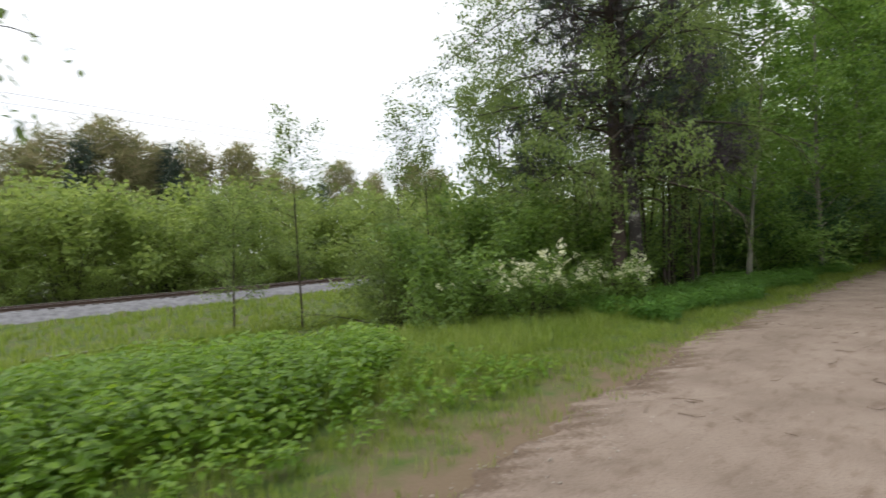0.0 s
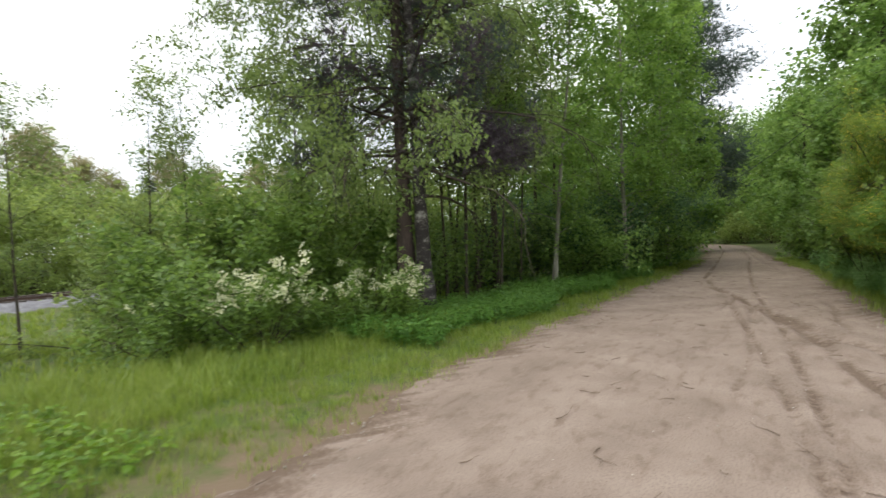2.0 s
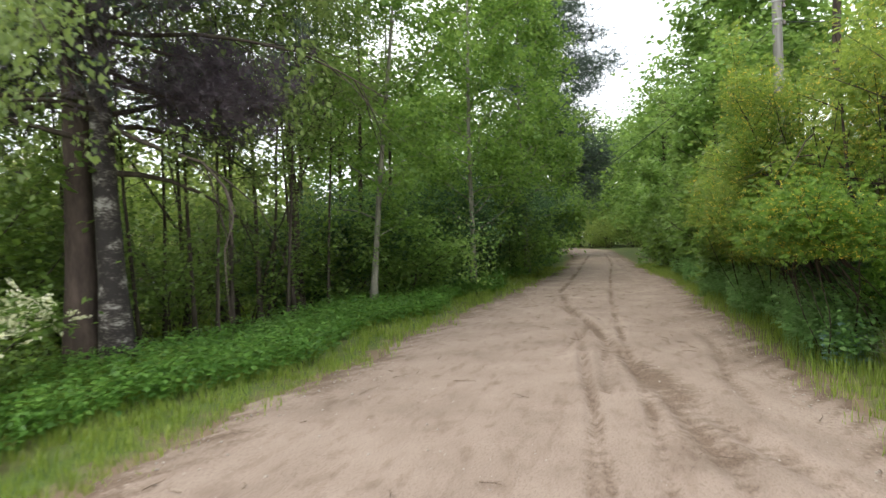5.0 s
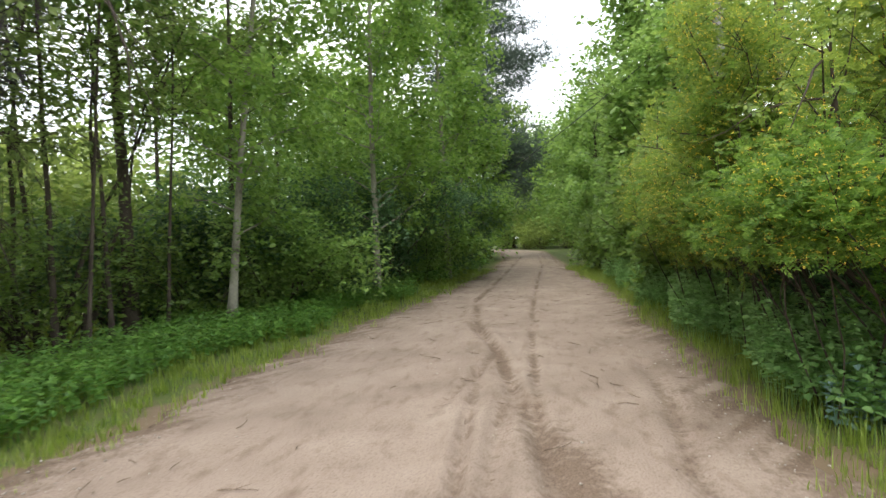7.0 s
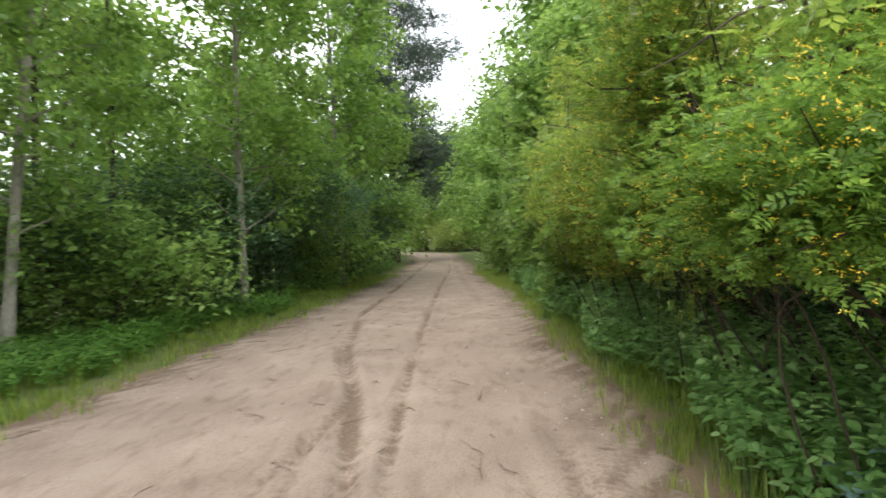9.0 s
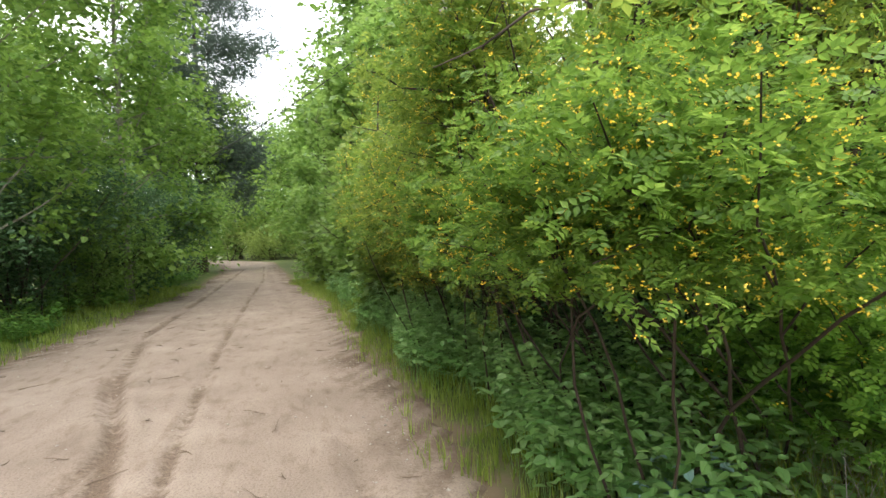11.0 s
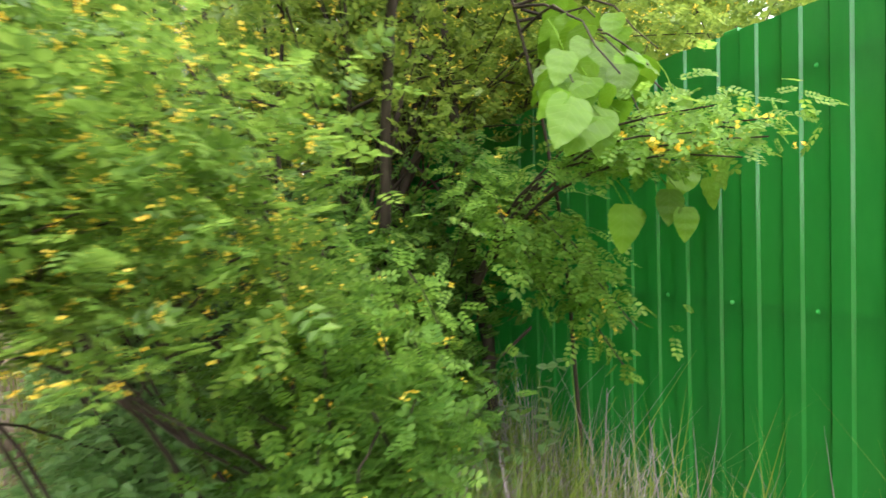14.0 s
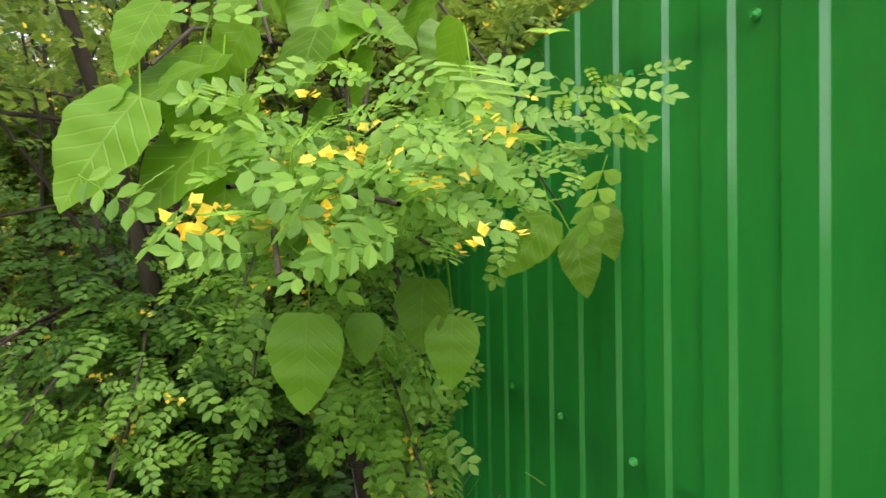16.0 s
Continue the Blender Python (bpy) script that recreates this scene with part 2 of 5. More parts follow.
def linden_material():
    """A broad leaf with paler veins that stand in relief; colour varies from leaf to leaf."""
    m = leaf_material("linden_leaf", (0.072, 0.175, 0.005), (0.14, 0.28, 0.008), (0.22, 0.37, 0.013), 0.45, 0.4, 0.3)
    nodes, links = m.node_tree.nodes, m.node_tree.links
    tc, sep = nodes.new("ShaderNodeTexCoord"), nodes.new("ShaderNodeSeparateXYZ")
    links.new(tc.outputs["Object"], sep.inputs[0])

    def op(kind, a, b=0.0, c=0.0):
        nd = nodes.new("ShaderNodeMath")
        nd.operation = kind
        for i, val in enumerate((a, b, c)):
            if isinstance(val, float):
                nd.inputs[i].default_value = val
            else:
                links.new(val, nd.inputs[i])
        return nd.outputs[0]

    ax = op("ABSOLUTE", sep.outputs["X"])
    s = op("PINGPONG", op("MULTIPLY", op("SUBTRACT", sep.outputs["Y"], op("MULTIPLY", ax, 0.8)), 7.0), 0.5)
    side_vein = op("SMOOTH_MIN", op("MULTIPLY", s, 9.0), op("MULTIPLY", ax, 55.0), 0.2)
    vein = op("SUBTRACT", 1.0, op("MINIMUM", side_vein, 1.0))
    principled = next(nd for nd in nodes if nd.bl_idname == "ShaderNodeBsdfPrincipled")
    rnd = nodes.new("ShaderNodeObjectInfo")
    source = principled.inputs["Base Color"].links[0].from_socket
    val = nodes.new("ShaderNodeHueSaturation")
    links.new(op("MULTIPLY_ADD", rnd.outputs["Random"], 0.75, 0.5), val.inputs["Value"])
    links.new(source, val.inputs["Color"])
    mix = nodes.new("ShaderNodeMix")
    mix.data_type = "RGBA"
    mix.inputs["B"].default_value = (0.27, 0.40, 0.07, 1)
    links.new(op("MULTIPLY", vein, 0.4), mix.inputs["Factor"])
    links.new(val.outputs["Color"], mix.inputs["A"])
    links.new(mix.outputs["Result"], principled.inputs["Base Color"])
    bp = nodes.new("ShaderNodeBump")
    bp.inputs["Strength"].default_value, bp.inputs["Distance"].default_value = 0.3, 0.003
    links.new(op("SUBTRACT", 1.0, vein), bp.inputs["Height"])
    links.new(bp.outputs["Normal"], principled.inputs["Normal"])
    return m


LEAF_LINDEN = linden_material()
LEAF_HERB = leaf_material("nettle_leaf", (0.06, 0.125, 0.006), (0.125, 0.235, 0.01), (0.21, 0.33, 0.016), 0.4)
LEAF_BRAMBLE = leaf_material("raspberry_leaf", (0.10, 0.205, 0.032), (0.19, 0.34, 0.055), (0.30, 0.45, 0.10), 0.48, 0.36)
LEAF_SPRAY = leaf_material("caragana_spray_leaf", (0.075, 0.165, 0.010), (0.142, 0.275, 0.018), (0.245, 0.39, 0.032), 0.48, 0.5, 0.3)
LEAF_PALE = leaf_material("pale_weed_leaf", (0.16, 0.27, 0.11), (0.24, 0.37, 0.17), (0.34, 0.46, 0.24), 0.3)
LEAF_FAR = leaf_material("far_leaf", (0.12, 0.18, 0.02), (0.2, 0.275, 0.032), (0.28, 0.36, 0.05), 0.45)
GRASS = leaf_material("grass_blade", (0.09, 0.15, 0.010), (0.175, 0.255, 0.017), (0.285, 0.335, 0.04), 0.42)
# deeper copy of the herb leaf, with the trees' shade put into its colour
LEAF_HERB_SHADED = leaf_material("ground_elder_leaf", (0.045, 0.115, 0.01), (0.09, 0.205, 0.016), (0.16, 0.295, 0.026), 0.38)
DRY_GRASS = leaf_material("dry_grass", (0.20, 0.15, 0.07), (0.34, 0.27, 0.14), (0.46, 0.38, 0.22), 0.25, 0.7)
NEEDLES = leaf_material("pine_needle", (0.03, 0.052, 0.018), (0.06, 0.092, 0.032), (0.10, 0.13, 0.046), 0.2, 0.6)
NEEDLES_BROWN = leaf_material("brown_needle", (0.05, 0.038, 0.022), (0.09, 0.066, 0.04), (0.085, 0.09, 0.04), 0.2, 0.7)
# distant needles made pale: the haze of the air is mixed into the colour
NEEDLES_HAZED = leaf_material("far_needle", (0.15, 0.17, 0.035), (0.23, 0.24, 0.055), (0.34, 0.27, 0.08), 0.5, 0.7)
PETAL_WHITE = leaf_material("white_petal", (0.38, 0.42, 0.09), (0.60, 0.61, 0.20), (0.76, 0.75, 0.28), 0.3, 0.6)
PETAL_YELLOW = leaf_material("yellow_petal", (0.70, 0.46, 0.015), (0.82, 0.62, 0.03), (0.88, 0.75, 0.09), 0.35, 0.5)
BARK_PINE = rough_material("pine_bark", [(0.3, (0.03, 0.023, 0.02)), (0.55, (0.075, 0.056, 0.046)), (0.75, (0.13, 0.097, 0.08))], 6, 30, 0.95, 0.8, (1, 1, 0.3), dist=0.04)
BARK_BIRCH = rough_material("birch_bark", [(0.48, (0.03, 0.026, 0.024)), (0.55, (0.08, 0.07, 0.062)), (0.62, (0.27, 0.26, 0.235)), (0.8, (0.4, 0.39, 0.36))], 4, 25, 0.8, 0.5, (1, 1, 1.8), dist=0.02)
BARK_GREY = rough_material("aspen_bark", [(0.3, (0.12, 0.115, 0.085)), (0.55, (0.25, 0.24, 0.19)), (0.75, (0.36, 0.35, 0.29))], 5, 35, 0.85, 0.3, (1, 1, 0.6))
BARK_DARK = rough_material("dark_bark", [(0.3, (0.035, 0.028, 0.02)), (0.6, (0.08, 0.065, 0.05)), (0.8, (0.13, 0.11, 0.09))], 8, 40, 0.9, 0.4, (1, 1, 0.4))
BARK_BROWN = rough_material("caragana_bark", [(0.3, (0.026, 0.019, 0.014)), (0.6, (0.06, 0.044, 0.032)), (0.8, (0.10, 0.08, 0.06))], 9, 50, 0.85, 0.4, (1, 1, 0.4))
SOIL = rough_material("grassy_soil", [(0.25, (0.04, 0.07, 0.015)), (0.45, (0.07, 0.11, 0.022)), (0.6, (0.11, 0.115, 0.04)), (0.8, (0.17, 0.135, 0.08))], 1.6, 22, 0.95, 0.5, dist=0.05)
BALLAST = rough_material("ballast_stone", [(0.3, (0.10, 0.10, 0.105)), (0.5, (0.19, 0.19, 0.2)), (0.75, (0.29, 0.29, 0.30))], 3, 14, 0.95, 0.6, dist=0.06)
RUST = rough_material("rusty_steel", [(0.3, (0.05, 0.03, 0.022)), (0.6, (0.11, 0.07, 0.05)), (0.8, (0.2, 0.15, 0.12))], 12, 60, 0.7, 0.3, spec=0.5, metal=0.4)
RAIL_TOP = rough_material("weathered_rail", [(0.3, (0.22, 0.21, 0.2)), (0.7, (0.42, 0.40, 0.38))], 9, 50, 0.5, 0.2, spec=0.5, metal=0.3)
SLEEPER = rough_material("old_sleeper", [(0.3, (0.05, 0.045, 0.04)), (0.7, (0.14, 0.125, 0.11))], 5, 40, 0.9, 0.5, (0.3, 1, 1))
POLE_WOOD = rough_material("grey_pole_wood", [(0.3, (0.16, 0.15, 0.14)), (0.55, (0.27, 0.26, 0.25)), (0.8, (0.38, 0.37, 0.35))], 5, 40, 0.85, 0.4, (1, 1, 0.08))
CABLE = rough_material("black_cable", [(0.3, (0.02, 0.02, 0.02)), (0.7, (0.05, 0.05, 0.05))], 10, 50, 0.6, 0.1)
PORCELAIN = rough_material("insulator", [(0.3, (0.08, 0.06, 0.05)), (0.7, (0.2, 0.17, 0.15))], 10, 50, 0.35, 0.1, spec=0.6)
STEEL = rough_material("zinc_steel", [(0.3, (0.3, 0.31, 0.3)), (0.7, (0.5, 0.5, 0.5))], 20, 90, 0.45, 0.15, metal=0.8)
FENCE_GREEN = rough_material("green_painted_sheet", [(0.2, (0.026, 0.24, 0.046)), (0.5, (0.033, 0.285, 0.054)), (0.85, (0.043, 0.325, 0.068))], 1.6, 45, 0.16, 0.03, (1, 1, 0.25), spec=0.9, dist=0.003)
TWIG_DEAD = rough_material("dead_twig", [(0.3, (0.07, 0.05, 0.035)), (0.7, (0.19, 0.14, 0.1))], 20, 80, 0.9, 0.3)
PEBBLE = rough_material("pebble", [(0.3, (0.2, 0.17, 0.14)), (0.6, (0.42, 0.38, 0.33)), (0.8, (0.6, 0.57, 0.52))], 12, 60, 0.85, 0.3)


def road_material():
    """Dry packed sand with damp, dirty tracks (the attribute damp) and scattered litter."""
    m, nodes, links, out = nodes_of("packed_sand")
    tc = nodes.new("ShaderNodeTexCoord")

    def nz(scale, detail, stretch=(1, 1, 1)):
        mp, nd = nodes.new("ShaderNodeMapping"), nodes.new("ShaderNodeTexNoise")
        mp.inputs["Scale"].default_value = stretch
        links.new(tc.outputs["Object"], mp.inputs["Vector"])
        links.new(mp.outputs["Vector"], nd.inputs["Vector"])
        nd.inputs["Scale"].default_value, nd.inputs["Detail"].default_value = scale, detail
        return nd.outputs["Fac"]

    broad, grain, streak = nz(1.3, 5), nz(70, 4), nz(5, 4, (0.35, 1.6, 1))
    base = ramp(nodes, [(0.3, (0.222, 0.174, 0.138)), (0.5, (0.266, 0.21, 0.169)), (0.72, (0.315, 0.254, 0.207))])
    links.new(broad, base.inputs["Fac"])
    tint = ramp(nodes, [(0.28, (0.62, 0.58, 0.55)), (0.5, (1, 1, 1)), (0.75, (1.12, 1.1, 1.08))])
    links.new(grain, tint.inputs["Fac"])
    mul = nodes.new("ShaderNodeMix")
    mul.data_type, mul.blend_type = "RGBA", "MULTIPLY"
    mul.inputs["Factor"].default_value = 0.75
    links.new(base.outputs["Color"], mul.inputs["A"])
    links.new(tint.outputs["Color"], mul.inputs["B"])
    st = ramp(nodes, [(0.3, (0.78, 0.74, 0.7)), (0.42, (1, 1, 1)), (0.7, (1.04, 1.04, 1.03))])
    links.new(streak, st.inputs["Fac"])
    mul2 = nodes.new("ShaderNodeMix")
    mul2.data_type, mul2.blend_type = "RGBA", "MULTIPLY"
    mul2.inputs["Factor"].default_value = 0.5
    links.new(mul.outputs["Result"], mul2.inputs["A"])
    links.new(st.outputs["Color"], mul2.inputs["B"])
    fleck = ramp(nodes, [(0.28, (0.62, 0.56, 0.51)), (0.46, (1, 1, 1)), (0.8, (1.03, 1.03, 1.03))])
    links.new(nz(6, 9, (0.6, 1.3, 1)), fleck.inputs["Fac"])
    mul3 = nodes.new("ShaderNodeMix")
    mul3.data_type, mul3.blend_type = "RGBA", "MULTIPLY"
    mul3.inputs["Factor"].default_value = 0.6
    links.new(mul2.outputs["Result"], mul3.inputs["A"])
    links.new(fleck.outputs["Color"], mul3.inputs["B"])
    at = nodes.new("ShaderNodeAttribute")
    at.attribute_name = "damp"
    dm = nodes.new("ShaderNodeMix")
    dm.data_type = "RGBA"
    crumb, soft_edge = nodes.new("ShaderNodeMath"), nodes.new("ShaderNodeMath")
    crumb.operation, soft_edge.operation = "MULTIPLY_ADD", "MULTIPLY"
    crumb.inputs[1].default_value, crumb.use_clamp = 2.2, True
    links.new(at.outputs["Fac"], crumb.inputs[0])
    shift = nodes.new("ShaderNodeMath")
    shift.operation = "MULTIPLY_ADD"
    shift.inputs[1].default_value, shift.inputs[2].default_value = 2.2, -1.55
    links.new(nz(22, 5), shift.inputs[0])
    links.new(shift.outputs[0], crumb.inputs[2])
    soft_edge.inputs[1].default_value = 0.75
    links.new(crumb.outputs[0], soft_edge.inputs[0])
    links.new(soft_edge.outputs[0], dm.inputs["Factor"])
    links.new(mul3.outputs["Result"], dm.inputs["A"])
    dirt = ramp(nodes, [(0.3, (0.08, 0.052, 0.034)), (0.7, (0.15, 0.105, 0.07))])
    links.new(grain, dirt.inputs["Fac"])
    links.new(dirt.outputs["Color"], dm.inputs["B"])
    bs, bp = nodes.new("ShaderNodeBsdfPrincipled"), nodes.new("ShaderNodeBump")
    add = nodes.new("ShaderNodeMath")
    add.operation = "ADD"
    links.new(grain, add.inputs[0])
    links.new(streak, add.inputs[1])
    links.new(add.outputs[0], bp.inputs["Height"])
    bp.inputs["Strength"].default_value, bp.inputs["Distance"].default_value = 0.45, 0.02
    links.new(bp.outputs["Normal"], bs.inputs["Normal"])
    links.new(dm.outputs["Result"], bs.inputs["Base Color"])
    bs.inputs["Roughness"].default_value, bs.inputs["Specular IOR Level"].default_value = 0.95, 0.2
    links.new(bs.outputs[0], out.inputs["Surface"])
    return m


def trampled(m):
    """Bare trampled earth (the attribute worn) showing through a grassy soil."""
    nodes, links = m.node_tree.nodes, m.node_tree.links
    principled = next(nd for nd in nodes if nd.bl_idname == "ShaderNodeBsdfPrincipled")
    source = principled.inputs["Base Color"].links[0].from_socket
    at, tc, noi, sub, mix = (nodes.new("ShaderNode" + k) for k in ("Attribute", "TexCoord", "TexNoise", "Math", "Mix"))
    at.attribute_name = "worn"
    noi.inputs["Scale"].default_value, noi.inputs["Detail"].default_value = 3.5, 7
    links.new(tc.outputs["Object"], noi.inputs["Vector"])
    sub.operation, sub.use_clamp = "MULTIPLY_ADD", True
    sub.inputs[1].default_value, sub.inputs[2].default_value = 3.0, -1.9
    add = nodes.new("ShaderNodeMath")
    links.new(at.outputs["Fac"], add.inputs[0])
    links.new(noi.outputs["Fac"], add.inputs[1])
    links.new(add.outputs[0], sub.inputs[0])
    mix.data_type = "RGBA"
    mix.inputs["B"].default_value = (0.17, 0.125, 0.08, 1)
    links.new(sub.outputs[0], mix.inputs["Factor"])
    links.new(source, mix.inputs["A"])
    links.new(mix.outputs["Result"], principled.inputs["Base Color"])


trampled(SOIL)
SAND = road_material()

# ---- ground, one sheet to the horizon ----
def spread(stops):
    """Grid lines: (from, to, step) pieces joined."""
    vals = []
    for a, b, s in stops:
        vals += list(np.arange(a, b - 1e-6, s))
    return np.array(vals + [stops[-1][1]])


GU = spread([(-900, -100, 100), (-100, -12, 8), (-12, 45, 0.25), (45, 100, 2.5), (100, 900, 100)])
GN = spread([(-900, -100, 100), (-100, -12, 6), (-12, 16, 0.25), (16, 40, 0.6), (40, 100, 5), (100, 900, 100)])


def sheet(us, ns, zfun):
    u, n = np.meshgrid(us, ns, indexing="ij")
    v = np.stack([u, n, zfun(u, n)], axis=-1).reshape(-1, 3)
    i, j = np.meshgrid(np.arange(len(us) - 1), np.arange(len(ns) - 1), indexing="ij")
    a = i * len(ns) + j
    return v, np.stack([a, a + len(ns), a + len(ns) + 1, a + 1], axis=-1).reshape(-1, 4)


v, f = sheet(GU, GN, lambda u, n: height(u, n) - 0.05 * sstep(-0.05, -0.45, np.maximum(n - edge_left(u), edge_right(u) - n)))
ground_me = mesh_of("ground", v, f, SOIL, True)
off_road = np.maximum(v[:, 1] - edge_left(v[:, 0]), edge_right(v[:, 0]) - v[:, 1])
ground_me.attributes.new("worn", "FLOAT", "POINT").data.foreach_set("value", (0.62 * np.exp(-np.clip(off_road, 0, 9) / np.where((v[:, 1] > 0) & (v[:, 0] < 8), 0.6, 0.28))).astype(np.float32))
ground = new("ground", ground_me)
ground.matrix_basis = pose(0, 0, 0, 0, 0, ROAD_YAW)
tagged(ground, "grassy soil ground beside a dirt road", "ground", kind="structure")

# ---- the road: packed sand, with worn tracks ----
TRACKS = [  # lines in u, n with width and depth of colour
    ([(6, -1.9), (8.9, -1.31), (9.9, -1.18), (11, -1.1), (12.2, -0.91), (14.1, -0.52), (15.4, -0.24), (16.7, 0.0), (18.7, 0.5), (22, 1.0), (30, 1.1), (50, 1.5)], 0.085, 0.85),
    ([(11.4, -1.1), (12.3, -0.98), (13.3, -0.8), (14.4, -0.5)], 0.26, 0.8),
    ([(5, -0.8), (9.1, -0.74), (10.1, -0.71), (11.9, -0.68), (14.1, -0.57), (15.7, -0.48), (18, -0.36), (20, -0.3), (27, -0.2), (36, -0.2), (50, 0.4)], 0.06, 0.75),
    ([(5, -0.75), (8.7, -0.53), (9.3, -0.48), (11.1, -0.34), (13.5, -0.08), (15.8, 0.1)], 0.06, 0.65),
    ([(12.6, -0.3), (14.4, -0.27), (15.2, -0.28)], 0.07, 0.6),
    ([(17.4, 0.3), (18.9, 0.62)], 0.12, 0.6),
    ([(24, -1.3), (34, -0.6), (55, 0.3)], 0.15, 0.4),
    ([(8, -1.75), (10.8, -1.6), (11.8, -1.26), (12.6, -0.98)], 0.11, 0.7),
    ([(12.4, -1.5), (13.3, -1.45), (14.6, -1.57), (16.2, -1.6)], 0.09, 0.55),
    ([(14.2, 0.34), (15.8, 0.07), (16.9, 0.02), (18.3, 0.46)], 0.07, 0.6),
    ([(8.5, -0.12), (10.5, -0.27), (12.4, -0.2), (14.3, 0.0)], 0.05, 0.55),
]


def line_dist(u, n, pts):
    best = np.full(u.shape, 1e9)
    for (a, b), (c, d) in zip(pts[:-1], pts[1:]):
        du, dn = c - a, d - b
        t = np.clip(((u - a) * du + (n - b) * dn) / (du * du + dn * dn), 0, 1)
        best = np.minimum(best, np.hypot(u - a - t * du, n - b - t * dn))
    return best


RU = spread([(-30, -3, 1.0), (-3, 32, 0.06), (32, 60, 0.5), (60, 150, 3)])
RV = np.linspace(0, 1, 130)
u, w = np.meshgrid(RU, RV, indexing="ij")
rag = 0.09 * np.sin(u * 1.7) + 0.05 * np.sin(u * 4.3 + 1) + 0.04 * np.sin(u * 11 + 2) + 0.03 * np.sin(u * 23) + 0.02 * np.sin(u * 41)
rag2 = 0.08 * np.sin(u * 1.3 + 2) + 0.05 * np.sin(u * 5.1) + 0.04 * np.sin(u * 13 + 1) + 0.03 * np.sin(u * 29)
lo, hi = edge_right(u) - 0.12 + rag2, edge_left(u) + 0.12 + rag
n = lo + (hi - lo) * w
damp = np.zeros(u.shape)
sink = np.zeros(u.shape)
for pts, wid, deep in TRACKS:
    d = line_dist(u, n, pts)
    patchy = np.clip(0.75 + 0.9 * wob(u * 1.5, n * 2.0, wid * 10 + deep) + 0.25 * np.sin(u * 31 + n * 9), 0, 1)
    damp = np.maximum(damp, deep * patchy * np.exp(-((d / wid) ** 2)))
    sink += -0.025 * np.exp(-((d / wid) ** 2)) + 0.018 * np.exp(-(((d - 1.6 * wid) / wid) ** 2))
rim = np.minimum(hi - n, n - lo)
damp = np.maximum(damp, 0.95 * np.exp(-((rim / 0.55) ** 2)) * np.clip(0.65 + 0.8 * wob(u * 2, n * 2, 3.0) + 0.35 * np.sin(u * 17 + n * 23), 0, 1))
z = 0.012 + 0.014 * wob(u * 0.7, n * 1.2) + 0.006 * wob(u * 3, n * 4, 2.0) + sink
z = z - 0.09 * np.clip(1 - rim / 0.16, 0, 1)
k = len(RV)
i, j = np.meshgrid(np.arange(len(RU) - 1), np.arange(k - 1), indexing="ij")
a = i * k + j
road_mesh = mesh_of("road", np.stack([u, n, z + 0.03], axis=-1).reshape(-1, 3), np.stack([a, a + k, a + k + 1, a + 1], axis=-1).reshape(-1, 4), SAND, True)
road_mesh.attributes.new("damp", "FLOAT", "POINT").data.foreach_set("value", damp.ravel().astype(np.float32))
road = new("road", road_mesh)
road.matrix_basis = pose(0, 0, 0, 0, 0, ROAD_YAW)
tagged(road, "pale packed-sand dirt road with damp wheel tracks", "road", kind="structure")


# ---- trees and shrubs ----
def limb_line(start, direction, length, droop, r, seg=6, wander=0.12):
    """A branch that wanders and bends up or down as it goes."""
    p, d, out = np.array(start, float), np.array(direction, float), [np.array(start, float)]
    for _ in range(seg):
        d = d + r.normal(0, wander, 3) + np.array([0, 0, droop])
        d /= np.linalg.norm(d)
        p = p + d * length / seg
        out.append(p)
    return np.array(out)


def along(line, t):
    x = t * (len(line) - 1)
    i = int(min(x, len(line) - 2))
    return line[i] + (line[i + 1] - line[i]) * (x - i), line[i + 1] - line[i]


def leafage(lines, count, size, tv, tf, r, spread=0.12, sag=-10, start=0.25, up=0.45, clump=4, zone=None, facing=None):
    """Leaves in clumps or flat sprays about a set of twigs; zone(x, y) keeps those that are not pruned away."""
    lens = np.array([np.linalg.norm(np.diff(l, axis=0), axis=1).sum() for l in lines])
    pick = r.choice(len(lines), max(1, count // clump), p=lens / lens.sum())
    ts = start + (1 - start) * np.sqrt(r.uniform(0, 1, len(pick)))
    base = np.array([along(lines[i], t)[0] for i, t in zip(pick, ts)])
    out = np.array([along(lines[i], t)[1] for i, t in zip(pick, ts)])
    out /= np.maximum(np.linalg.norm(out, axis=1, keepdims=True), 1e-9)
    base = base + r.normal(0, spread, base.shape)
    base, out = np.repeat(base, clump, axis=0), np.repeat(out, clump, axis=0)
    if clump >= 8:
        base = base + r.normal(0, size, base.shape) * np.array([1.25, 1.25, 0.55]) + out * r.uniform(-1.6, 1.6, (len(out), 1)) * size
    else:
        base = base + r.normal(0, size * 0.7, base.shape)
    if zone is not None:
        ok = zone(base)
        base, out = base[ok], out[ok]
    k = len(base)
    d = rand_dirs(k, sag - 35, sag + 35, r) + 0.5 * out
    return stamp(tv, tf, frames(d, rand_ups(k, up, r) + (0 if facing is None else np.array(facing)), size * r.uniform(0.65, 1.25, k)), base)


def local_zone(x, y, rule):
    """A rule on the plan's u and n, for points given from a thing's base."""
    return None if rule is None else (lambda p: rule(*un(p[..., 0] + x, p[..., 1] + y), p[..., 2]))


def left_side(u, n, z):
    return n > edge_left(u) - 1.3


def over_verge(u, n, z):
    """Where the old birch hangs: clear of the road and of head height."""
    return (n > edge_left(u) + 0.2) & (z > 2.3 + 0.5 * np.sin(u * 2.1))


def right_side(u, n, z):
    return n < edge_right(u) - 0.1


def hedge_side(u, n, z):
    return (n < -1.85) & (u > 13.25)


